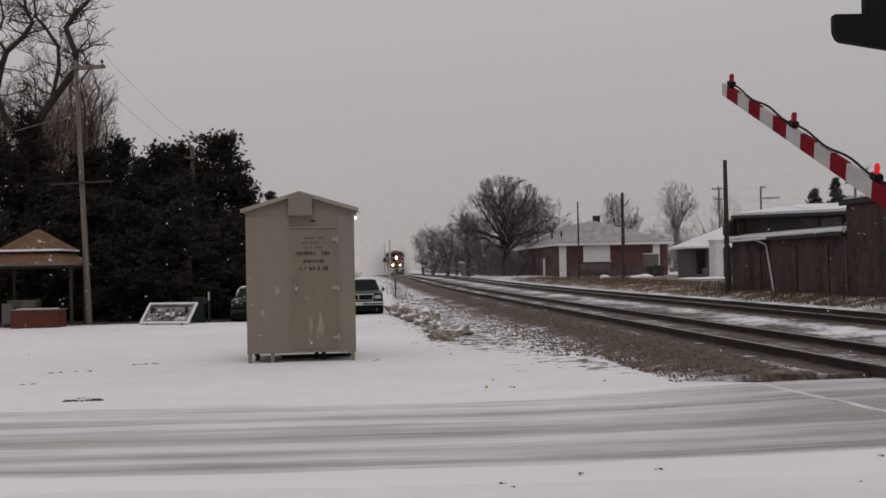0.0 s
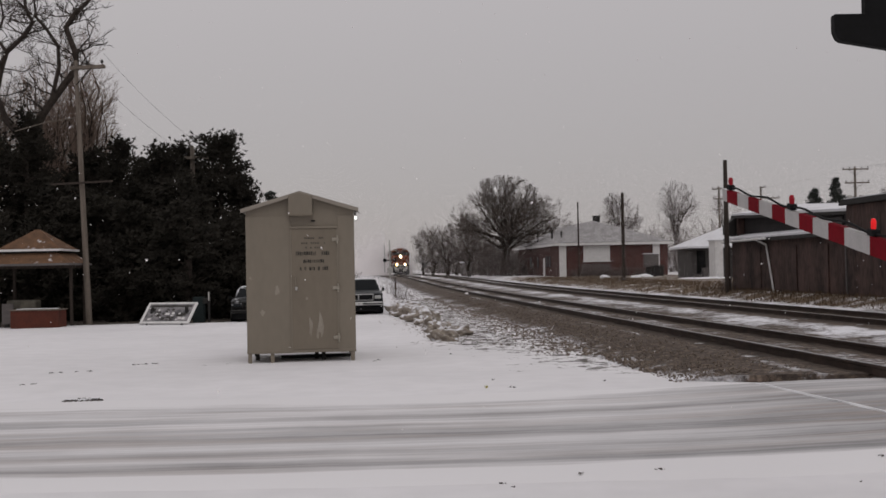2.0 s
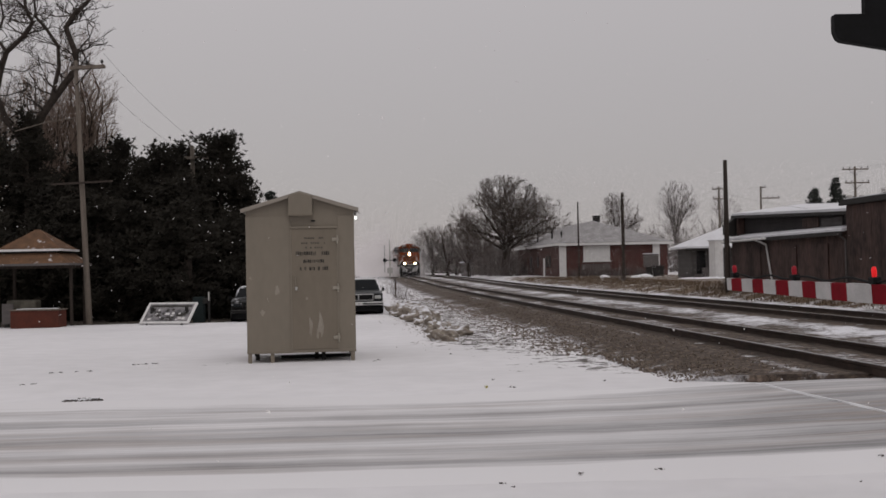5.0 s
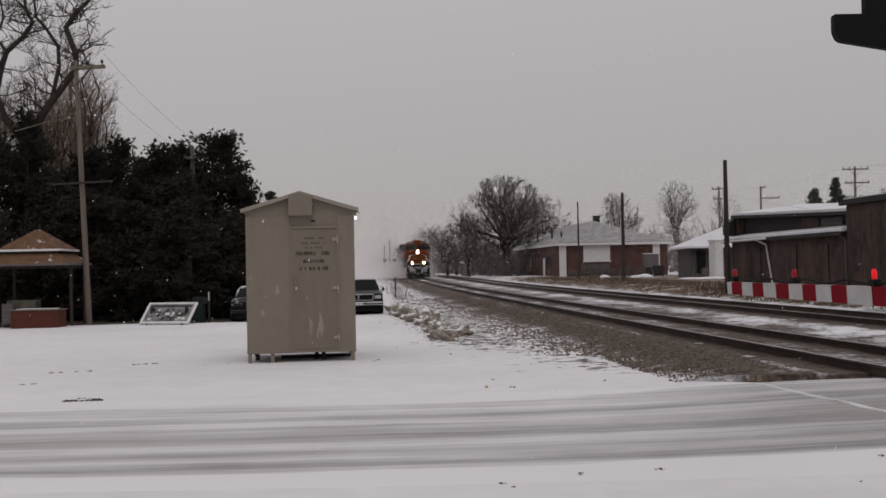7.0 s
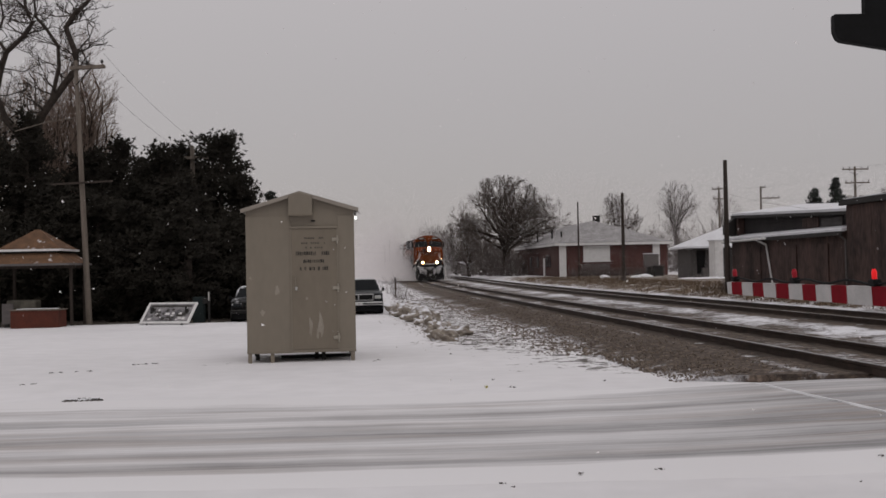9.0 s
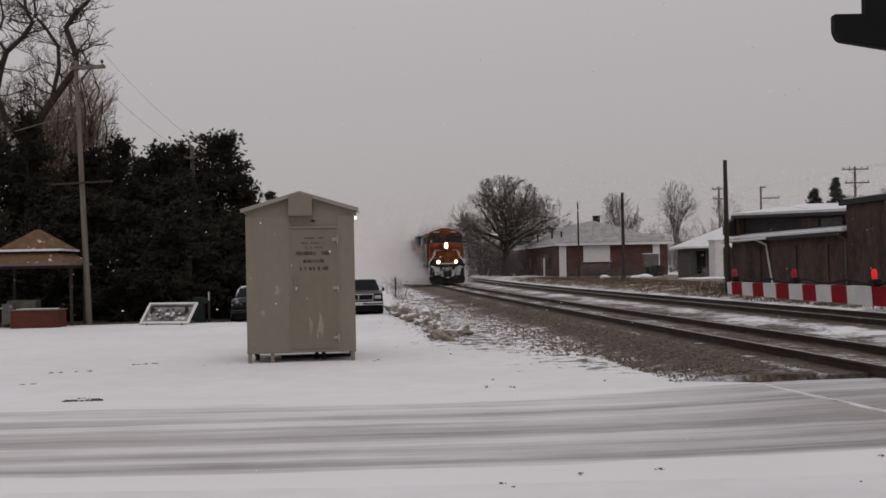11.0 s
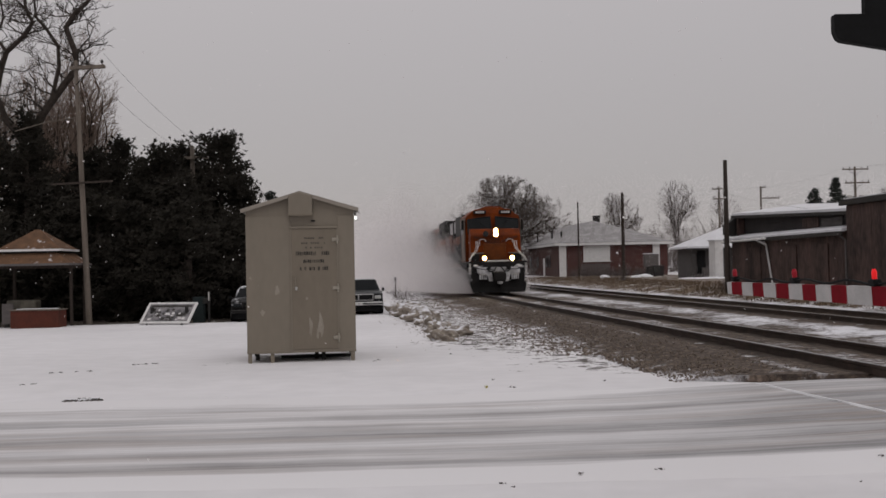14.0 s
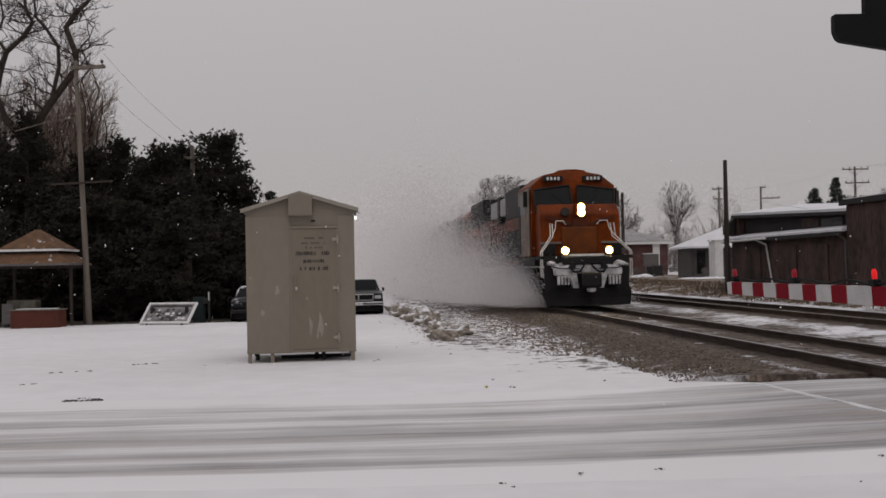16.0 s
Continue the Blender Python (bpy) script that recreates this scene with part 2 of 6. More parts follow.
M_GRIME = mat("grimy_grey_paint", (0.25, 0.205, 0.17), (0.13, 0.105, 0.09), 0.7, 1.4, 0.2, local=True)
M_LOCOBLACK = mat("sooty_black_paint", (0.02, 0.018, 0.017), (0.011, 0.01, 0.01), 0.6, 1.2, 0.1, local=True)
M_PILOT = mat("snow_caked_pilot", (0.78, 0.77, 0.78), (0.22, 0.21, 0.21), 0.9, 4.5, 0.4, local=True)
M_RAILING = mat("white_railing", (0.75, 0.73, 0.7), None, 0.5, 5, 0)
M_HOOD = mat("pale_hood_panel", (0.42, 0.41, 0.41), (0.33, 0.32, 0.32), 0.7, 2, 0.1, local=True)
M_HEAD = mat("lit_headlight", (1, 0.9, 0.7), None, 0.3, 4, 0, emit=(1.0, 0.8, 0.46), power=130)
# emissive amber that imitates the halo round the lit lamps
M_GLOW = mat("lit_halo_ring", (0.9, 0.5, 0.15), None, 0.3, 4, 0, emit=(1.0, 0.45, 0.09), power=6.0)
M_HOPPER = mat("hopper_grey", (0.3, 0.29, 0.28), (0.2, 0.19, 0.185), 0.8, 1.2, 0.1, local=True)


def brick_material(name, a, b2, mortar, scale):
    m = mat(name, a, b2, 0.9, 2, 0.2)
    n, l, b = mix_nodes(m)
    base = b.inputs["Base Color"].links[0].from_socket
    tc = n.new("ShaderNodeTexCoord")
    mp = n.new("ShaderNodeMapping")
    mp.inputs["Rotation"].default_value = (radians(90), 0, 0)
    br = n.new("ShaderNodeTexBrick")
    br.inputs["Scale"].default_value = scale
    br.inputs["Mortar Size"].default_value = 0.012
    l.new(tc.outputs["Object"], mp.inputs[0])
    l.new(mp.outputs[0], br.inputs["Vector"])
    l.new(base, br.inputs["Color1"])
    l.new(base, br.inputs["Color2"])
    br.inputs["Mortar"].default_value = (*mortar, 1)
    l.new(br.outputs[0], b.inputs["Base Color"])
    return m


M_BRICK = brick_material("red_brick", (0.105, 0.043, 0.038), (0.068, 0.03, 0.027), (0.09, 0.06, 0.053), 4.0)
M_BRICK_ORANGE = brick_material("orange_brick", (0.12, 0.034, 0.022), (0.075, 0.025, 0.018), (0.1, 0.05, 0.037), 4.0)

# ======== builders ========
def box(bm, x0, x1, y0, y1, z0, z1, bevel=0.0):
    v = [bm.verts.new(p) for p in ((x0, y0, z0), (x1, y0, z0), (x1, y1, z0), (x0, y1, z0),
                                   (x0, y0, z1), (x1, y0, z1), (x1, y1, z1), (x0, y1, z1))]
    fs = [bm.faces.new([v[i] for i in f]) for f in ((3, 2, 1, 0), (4, 5, 6, 7), (0, 1, 5, 4), (1, 2, 6, 5), (2, 3, 7, 6), (3, 0, 4, 7))]
    if bevel:
        edges = {ed for f in fs for ed in f.edges}
        bmesh.ops.bevel(bm, geom=list(edges), offset=bevel, segments=2, affect="EDGES", profile=0.5)
    return bm


def bx(*b, bevel=0.0):
    return box(bmesh.new(), *b, bevel=bevel)


def rod(bm, p, q, r0, r1=None, n=8):
    """A tapered round bar from p to q."""
    r1 = r0 if r1 is None else r1
    p, q = Vector(p), Vector(q)
    turn = (q - p).to_track_quat("Z", "Y")
    rings = []
    for c, r in ((p, r0), (q, r1)):
        rings.append([bm.verts.new(c + turn @ Vector((r * math.cos(a), r * math.sin(a), 0))) for a in (2 * math.pi * i / n for i in range(n))])
    for i in range(n):
        bm.faces.new((rings[0][i], rings[0][(i + 1) % n], rings[1][(i + 1) % n], rings[1][i]))
    bm.faces.new(rings[0][::-1])
    bm.faces.new(rings[1])
    return bm


def rods(pts, r, n=6):
    bm = bmesh.new()
    for p, q in zip(pts, pts[1:]):
        rod(bm, p, q, r, r, n)
    return bm


def prism(outline, axis, a, b, bevel=0.0):
    """An outline in the two other axes, drawn out along axis from a to b."""
    bm = bmesh.new()
    def at(u, v, w):
        return {"x": (w, u, v), "y": (u, w, v), "z": (u, v, w)}[axis]
    lo = [bm.verts.new(at(u, v, a)) for u, v in outline]
    hi = [bm.verts.new(at(u, v, b)) for u, v in outline]
    k = len(outline)
    for i in range(k):
        bm.faces.new((lo[i], lo[(i + 1) % k], hi[(i + 1) % k], hi[i]))
    bm.faces.new(lo[::-1])
    bm.faces.new(hi)
    bmesh.ops.recalc_face_normals(bm, faces=bm.faces)
    if bevel:
        bmesh.ops.bevel(bm, geom=list(bm.edges), offset=bevel, segments=2, affect="EDGES", profile=0.5)
    return bm


def part(name, bm, material, parent=None, label=""):
    me = bpy.data.meshes.new(name)
    bm.to_mesh(me)
    bm.free()
    me.materials.append(material)
    ob = new(name, me)
    ob.parent = parent
    return tagged(ob, label) if label else ob


def raw(name, verts, faces, material, parent=None, label=""):
    me = bpy.data.meshes.new(name)
    me.from_pydata(verts, [], faces)
    me.materials.append(material)
    me.update()
    ob = new(name, me)
    ob.parent = parent
    return tagged(ob, label) if label else ob


def thing(name, m, label, category, group="", kind=""):
    ob = new(name)
    ob.matrix_world = m
    ob.empty_display_size = 0.1
    return tagged(ob, label, category, group, kind)


def smooth(a, b, x):
    u = min(1.0, max(0.0, (x - a) / (b - a)))
    return u * u * (3 - 2 * u)


def tube(V, F, pts, radii, n=4):
    """Adds a bent, tapering round limb to the lists."""
    base = len(V)
    k = len(pts)
    for i, p in enumerate(pts):
        d = (pts[min(i + 1, k - 1)] - pts[max(i - 1, 0)]).normalized()
        u = d.orthogonal().normalized()
        w = d.cross(u)
        for j in range(n):
            a = 2 * math.pi * j / n
            V.append(p + (u * math.cos(a) + w * math.sin(a)) * radii[i])
    for i in range(k - 1):
        for j in range(n):
            F.append((base + i * n + j, base + i * n + (j + 1) % n, base + (i + 1) * n + (j + 1) % n, base + (i + 1) * n + j))


# ======== the railway line: its plan ========
AZ = math.atan2(-169, 2000)
ALONG = Vector((math.sin(AZ), math.cos(AZ), 0))
ACROSS = Vector((math.cos(AZ), -math.sin(AZ), 0))
TURN = -math.degrees(AZ)


def rail_z(s):
    return 0.28 + 0.35 * smooth(60, 170, s)


def bend(s):
    return 0.0095 * 0.5 * ((s - 48) + math.sqrt((s - 48) ** 2 + 400))


def line(s, off, dz=0.0):
    """A place s metres along the line, off metres across from its foot, dz above the rails."""
    p = ALONG * s + ACROSS * (off + bend(s) - 0.06)
    return Vector((p.x, p.y, rail_z(s) + dz))


def ground_z(x, y):
    s = ALONG.x * x + ALONG.y * y
    a = ACROSS.x * x + ACROSS.y * y - bend(s)
    z = 0.3 * smooth(60, 170, s)
    z += 0.42 * smooth(14.6, 17.0, a)
    z += 0.11 * smooth(2.6, 6.2, a) * (1 - smooth(13.5, 15.5, y)) * (1 - smooth(14, 17, a))
    z += 0.025 * noise.noise((x * 0.35, y * 0.35, 0)) + 0.008 * noise.noise((x * 1.6, y * 1.6, 3))
    return z


# ======== ground, road, track bed ========
def build_ground():
    xs = sorted({round(v, 2) for v in list(np.arange(-30, 30.1, 0.6)) + [-900, -500, -300, -200, -140, -100, -75, -60, -50, -42, -36, 36, 42, 50, 60, 75, 100, 140, 200, 300, 500, 900]})
    ys = sorted({round(v, 2) for v in list(np.arange(-4, 60, 0.5)) + list(np.arange(60, 200, 3.0)) + [-60, -30, -15, -8, 205, 230, 260, 300, 360, 450, 600, 900, 1500]})
    V = [(x, y, ground_z(x, y)) for y in ys for x in xs]
    w = len(xs)
    F = [(j * w + i, j * w + i + 1, (j + 1) * w + i + 1, (j + 1) * w + i) for j in range(len(ys) - 1) for i in range(w - 1)]
    g = raw("ground", V, F, M_GROUND)
    grass = g.data.attributes.new("grass", "FLOAT", "POINT")
    bare = g.data.attributes.new("bare", "FLOAT", "POINT")
    for i, (x, y, z) in enumerate(V):
        s = ALONG.x * x + ALONG.y * y
        a = ACROSS.x * x + ACROSS.y * y - bend(s)
        grass.data[i].value = smooth(14.4, 15.9, a) * (1 - 0.75 * smooth(30, 38, a)) * (1 - 0.5 * smooth(108, 130, s))
        bare.data[i].value = (1.3 * smooth(36.1, 37.0, y + 0.3 * noise.noise((x * 0.7, y * 0.7, 4))) * (1 - smooth(-7.4, -6.2, x)) * smooth(-34, -28, x) * (1 - smooth(56, 60, y)) + 0.5 * math.exp(-((x + 3.6) / 0.7) ** 2 - ((y - 20.2) / 0.35) ** 2) + 0.47 * smooth(1.0, 4.0, a) * (1 - smooth(4.6, 8, a)) * smooth(15.6, 18, y) + 0.29 * math.exp(-((a - 2.3) / 1.1) ** 2) * smooth(20, 25, s) * (1 - smooth(52, 70, s)))
    for p in g.data.polygons:
        p.use_smooth = True
    tagged(g, "fresh thin snow over level ground with dead grass and bare soil under the pines", "ground", kind="structure")


def build_road():
    xs = [round(v, 2) for v in np.arange(-40, 40.1, 0.5)]
    ys = [8.2 + 0.133 * i for i in range(51)]
    def skew(x):
        return 0.05 * x if x > 0 else 0.0
    V = [(x, y + skew(x) * smooth(9, 14, y), ground_z(x, y) - 0.03 + 0.06 * smooth(8.2, 8.6, y) * (1 - smooth(13.9, 14.85, y))) for y in ys for x in xs]
    w = len(xs)
    F = [(j * w + i, j * w + i + 1, (j + 1) * w + i + 1, (j + 1) * w + i) for j in range(len(ys) - 1) for i in range(w - 1)]
    r = raw("road", V, F, M_ROAD)
    worn = r.data.attributes.new("worn", "FLOAT", "POINT")
    for i, (x, y, z) in enumerate(V):
        k = i // w
        y0 = ys[k]
        track = sum(math.exp(-((y0 - 0.06 * x - c) / wd) ** 2) * h for c, wd, h in ((9.25, 0.24, 0.55), (9.85, 0.24, 0.4), (10.75, 0.4, 0.5), (11.4, 0.26, 0.3), (12.2, 0.35, 0.4), (13.1, 0.3, 0.25)))
        right = smooth(0.8, 4.0, x) * smooth(9.2, 9.8, y0 + 0.04 * x) * 0.28
        edge = smooth(8.72, 9.02, y0 - 0.06 * x + 0.12 * noise.noise((x * 0.8, y0 * 2, 0))) * (1 - smooth(13.2 + right * 2.6, 14.3 + right * 2.6, y0))
        worn.data[i].value = (track * (1 - right) + right + 0.02) * edge - 0.75 * (1 - edge)
    for p in r.data.polygons:
        p.use_smooth = True
    V, F = [], []
    for i in range(44):
        y = 9.3 + i * 0.115
        for dx, dz in ((-1, 0.0), (-0.4, 0.012), (0.4, 0.012), (1, 0.0)):
            w2 = 0.022 * (1 + 1.3 * noise.noise((y * 2.3, dx, 4.36)))
            x = 4.36 - 0.5 * smooth(10.4, 14.4, y) + 0.03 * noise.noise((y, 5, 0)) + dx * w2
            V.append((x, y, ground_z(x, y) + 0.034 + dz - (0.012 if abs(dx) == 1 else 0)))
        if i:
            F += [(4 * i - 4 + k, 4 * i - 3 + k, 4 * i + 1 + k, 4 * i + k) for k in range(3)]
    seam = raw("seam_snow", V, F, M_SNOW)
    tagged(seam, "snow packed along a pavement seam", "snow strip", kind="structure")
    tagged(r, "asphalt road under packed snow with worn wheel tracks", "road", kind="structure")


def build_bed():
    profile = ((3.7, -0.36, 0.62), (4.3, -0.3, 0.52), (4.9, -0.23, 0.38), (5.5, -0.17, 0.27), (5.9, -0.14, 0.28), (6.1, -0.13, 0.38), (6.28, -0.13, 0.3), (6.42, -0.13, 0.16),
               (6.72, -0.13, 0.08), (6.98, -0.12, 0.24), (7.2, -0.11, 0.38), (7.46, -0.11, 0.42), (7.75, -0.11, 0.39), (7.98, -0.12, 0.2), (8.2, -0.13, 0.08), (8.5, -0.13, 0.14),
               (8.75, -0.13, 0.36), (9.1, -0.15, 0.36), (9.5, -0.19, 0.38), (9.9, -0.21, 0.42), (10.3, -0.2, 0.44), (10.65, -0.17, 0.5), (11.05, -0.14, 0.47), (11.35, -0.13, 0.28),
               (11.6, -0.13, 0.1), (11.86, -0.13, 0.08), (12.1, -0.13, 0.25), (12.35, -0.12, 0.42), (12.6, -0.11, 0.46), (12.9, -0.12, 0.4), (13.15, -0.13, 0.2), (13.4, -0.13, 0.08),
               (13.65, -0.13, 0.2), (14.0, -0.13, 0.5), (14.5, -0.12, 0.56), (15.2, -0.1, 0.46), (15.8, -0.2, 0.36))
    offs, deps, snow = ([row[k] for row in profile] for k in range(3))
    ss = [13.7] + list(np.arange(14.0, 40, 0.35)) + list(np.arange(40, 90, 0.8)) + list(np.arange(90, 420, 5.0))
    V, A = [], []
    for s in ss:
        for o, d, k in zip(offs, deps, snow):
            p = line(max(s, 15.4 - 0.68 * (o - 4.3)), o, d - (0.5 if s < 13.9 else 0))
            p.z += 0.03 * noise.noise((p.x * 2.2, p.y * 2.2, 0)) + 0.02 * noise.noise((p.x * 7, p.y * 7, 0))
            V.append(p)
            A.append(k + 0.12 * noise.noise((p.x * 0.3, p.y * 0.3, 9)))
    w = len(offs)
    F = [(j * w + i, j * w + i + 1, (j + 1) * w + i + 1, (j + 1) * w + i) for j in range(len(ss) - 1) for i in range(w - 1)]
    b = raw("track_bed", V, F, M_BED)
    at = b.data.attributes.new("snow", "FLOAT", "POINT")
    for i, k in enumerate(A):
        at.data[i].value = k
    tagged(b, "brown-grey stone ballast dusted with snow", "track bed", kind="structure")


RAIL_FORM = ((-0.036, 0.0), (0.036, 0.0), (0.036, -0.035), (0.01, -0.05), (0.01, -0.15), (0.07, -0.165), (0.07, -0.18), (-0.07, -0.18), (-0.07, -0.165), (-0.01, -0.15), (-0.01, -0.05), (-0.036, -0.035))


def build_rails(c):
    track = thing("railway_track", Matrix.Identity(4), "dark steel railway track on snowy wooden sleepers", "railway track", "two parallel tracks", "structure")
    ss = list(np.arange(-12, 60, 2.0)) + list(np.arange(60, 420, 6.0))
    for side in (-0.7535, 0.7535):
        V, F = [], []
        for s in ss:
            V += [line(s, c + side + dx, dz) for dx, dz in RAIL_FORM]
        k = len(RAIL_FORM)
        for j in range(len(ss) - 1):
            F += [(j * k + i, j * k + (i + 1) % k, (j + 1) * k + (i + 1) % k, (j + 1) * k + i) for i in range(k)]
        r = raw("rail", V, F, M_RAIL, track)
        r.data.materials.append(M_RAILTOP)
        for i, p in enumerate(r.data.polygons):
            if i % k == 0:
                p.material_index = 1
    return track


def build_ties(track, c):
    """Sleepers: the near ones piece by piece, the far ones joined."""
    bm = bx(-1.3, 1.3, -0.11, 0.11, -0.18, 0.0, bevel=0.012)
    me = bpy.data.meshes.new("sleeper")
    bm.to_mesh(me)
    bm.free()
    me.materials.append(M_TIE)
    rnd = random.Random(5)
    V, F = [], []
    for i in range(330):
        s = 14.6 + i * 0.52
        p = line(s, c, -0.145 + rnd.uniform(-0.012, 0.012))
        if i < 130:
            ob = new("sleeper", me)
            ob.parent = track
            ob.matrix_world = Matrix.Translation(p) @ pose(0, 0, 0, 0, 0, TURN + rnd.uniform(-1, 1))
        else:
            k = len(V)
            u, v = ACROSS * 1.3, ALONG * 0.11
            V += [p - u - v, p + u - v, p + u + v, p - u + v, p - u - v - Vector((0, 0, 0.15)), p + u - v - Vector((0, 0, 0.15))]
            F += [(k, k + 1, k + 2, k + 3), (k + 4, k + 5, k + 1, k)]
    far = raw("far_sleepers", V, F, M_TIE, track)
    tagged(far, kind="stuff")


def build_stones():
    """Loose ballast along the toe of the bed and in the worn strip beside it."""
    rnd = random.Random(8)
    V, F = [], []
    for i in range(7600):
        if i >= 5200:
            s, o = 16.5 + 45 * rnd.random() ** 1.3, 4.6 - abs(rnd.gauss(0, 0.55))
            p = line(s, o, 0)
            p.z = max(ground_z(p.x, p.y), rail_z(s) - 0.36 + 0.115 * (o - 3.7))
        elif i < 2600:
            s, o = 15 + 32 * rnd.random() ** 1.3, 5.6 - abs(rnd.gauss(0, 0.85))
            o = max(o, 1.6)
            p = line(s, o, 0)
            p.z = max(ground_z(p.x, p.y), rail_z(s) - 0.36 + 0.115 * (o - 3.7))
        else:
            s, o = 15 + 45 * rnd.random() ** 1.2, rnd.uniform(4.2, 6.4)
            p = line(s, o, -0.12 if o > 5.6 else -0.3 + 0.11 * (o - 4.2))
        if o < 4.4 and s < 20:
            p = line(s, 4.4 + rnd.random(), -0.24)
        r = rnd.uniform(0.009, 0.026) if i < 5200 else rnd.uniform(0.015, 0.042)
        k = len(V)
        ax = [Vector((rnd.uniform(0.7, 1.3) * r, 0, 0)), Vector((0, rnd.uniform(0.7, 1.3) * r, 0)), Vector((0, 0, rnd.uniform(0.5, 1.0) * r))]
        rot = Matrix.Rotation(rnd.uniform(0, 6.3), 3, (rnd.random(), rnd.random(), rnd.random() + 0.1))
        for a in ax:
            V += [p + rot @ a, p - rot @ a]
        F += [(k, k + 2, k + 4), (k + 2, k + 1, k + 4), (k + 1, k + 3, k + 4), (k + 3, k, k + 4), (k + 2, k, k + 5), (k + 1, k + 2, k + 5), (k + 3, k + 1, k + 5), (k, k + 3, k + 5)]
    tagged(raw("loose_stones", V, F, M_STONE), "loose brown-grey ballast stones in thin snow", "stones", kind="stuff")


build_ground()
build_road()
build_bed()
TRACKS = [build_rails(7.46), build_rails(12.6)]


# ======== the signal hut by the track ========
def build_hut():
    hut = thing("signal_hut", pose(-2.53, 20.05, 0, 0, 0, TURN + 1.2), "tan painted steel railway signal hut on short legs in snow", "signal hut")
    W, D, B, T = 0.95, 1.9, 0.17, 2.72
    R = 2.99
    part("body", prism([(-W, B), (W, B), (W, T), (0, R - 0.02), (-W, T)], "y", 0, D), M_SHED, hut)
    for x0, x1, nm in ((-W - 0.006, -0.175, "wall_panel"), (0.66, W + 0.006, "wall_panel")):
        part(nm, bx(x0, x1, -0.014, -0.002, B - 0.01, T - 0.13, bevel=0.004), M_SHED, hut)
    door = part("door", bx(-0.155, 0.64, -0.03, -0.002, 0.22, 2.36, bevel=0.008), M_SHED_DOOR, hut, "tan steel door with stencilled lettering")
    part("door_rail", bx(-0.175, 0.66, -0.05, 0.0, 2.36, 2.4, bevel=0.006), M_SHED, hut)
    part("door_post", bx(-0.185, -0.155, -0.028, 0.0, 0.2, 2.36), M_SHED, hut)
    part("door_post", bx(0.64, 0.665, -0.028, 0.0, 0.2, 2.36), M_SHED, hut)
    for z in (0.42, 1.3, 2.16):
        h = part("hinge", bx(0.56, 0.68, -0.05, -0.028, z - 0.03, z + 0.03, bevel=0.008), M_HINGE, door, "galvanised strap hinge")
        part("hinge_pin", rod(bmesh.new(), (0.655, -0.06, z - 0.075), (0.655, -0.06, z + 0.075), 0.013), M_HINGE, h)
    part("handle", rods([(-0.09, -0.03, 1.36), (-0.09, -0.075, 1.36), (-0.09, -0.075, 1.5), (-0.09, -0.03, 1.5)], 0.011), M_SHED, door)
    part("padlock", bx(-0.1, -0.06, -0.06, -0.03, 1.27, 1.33, bevel=0.01), M_GALV, door)
    # stencilled lines of writing, worn, none of it legible
    rnd = random.Random(3)
    for z, x0, x1, h in ((2.19, 0.07, 0.4, 0.035), (2.1, 0.02, 0.42, 0.035), (2.02, 0.09, 0.38, 0.035), (1.92, -0.08, 0.53, 0.075), (1.78, 0.05, 0.42, 0.065), (1.65, -0.01, 0.47, 0.075)):
        x = x0
        while x < x1:
            w = rnd.uniform(0.02, 0.034)
            if rnd.random() < 0.86:
                part("stencil_mark", bx(x, x + w, -0.0335, -0.0302, z - h * rnd.uniform(0.36, 0.5), z + h * rnd.uniform(0.36, 0.5)), M_WORN_INK if h < 0.05 or rnd.random() < 0.35 else M_STENCIL, door, "worn black stencilled mark")
            x += w + rnd.uniform(0.008, 0.014)
    m_scuff = mat("pale_scuff", (0.31, 0.28, 0.235), (0.24, 0.21, 0.17), 0.7, 9, 0, stretch=(1, 1, 0.3))
    for x, z, w, h in ((-0.42, 1.28, 0.035, 0.09), (-0.68, 0.88, 0.04, 0.05), (0.16, 0.62, 0.03, 0.16), (0.34, 0.66, 0.045, 0.2), (0.28, 0.5, 0.02, 0.1), (-0.88, 1.5, 0.02, 0.03), (0.1, 1.12, 0.02, 0.025)):
        y = -0.0325 if -0.15 < x < 0.64 else -0.0165
        outline = [(x + w * (1 + 0.35 * math.sin(a * 3 + x * 9)) * math.cos(a), z + h * (1 + 0.3 * math.cos(a * 4 + z * 7)) * math.sin(a)) for a in (2 * math.pi * i / 14 for i in range(14))]
        part("scuff_mark", prism(outline, "y", y, y + 0.002), m_scuff, hut, "pale worn scuff in the paint")
    # vent box under the ridge
    part("vent_hood", prism([(-0.2, 2.6), (0.22, 2.6), (0.22, 2.93), (0.0, 3.0), (-0.2, 2.94)], "y", -0.13, 0.0, bevel=0.01), M_SHED, hut)
    part("vent_lip", bx(-0.21, 0.23, -0.14, -0.006, 2.585, 2.61), M_SHED_DOOR, hut)
    part("label_plate", bx(0.19, 0.27, -0.022, -0.0145, 2.48, 2.51), M_DARK, hut)
    for sgn in (-1, 1):
        part("roof_sheet", prism([(0, R), (sgn * (W + 0.09), T - 0.035), (sgn * (W + 0.09), T - 0.005), (0, R + 0.035)], "y", -0.1, D + 0.1), M_SHED_ROOF, hut, "tan roof sheet with a thin snow edge")
        part("fascia", prism([(0, R - 0.03), (sgn * (W + 0.085), T - 0.075), (sgn * (W + 0.085), T - 0.02), (0, R + 0.02)], "y", -0.112, -0.1), M_SHED_ROOF, hut)
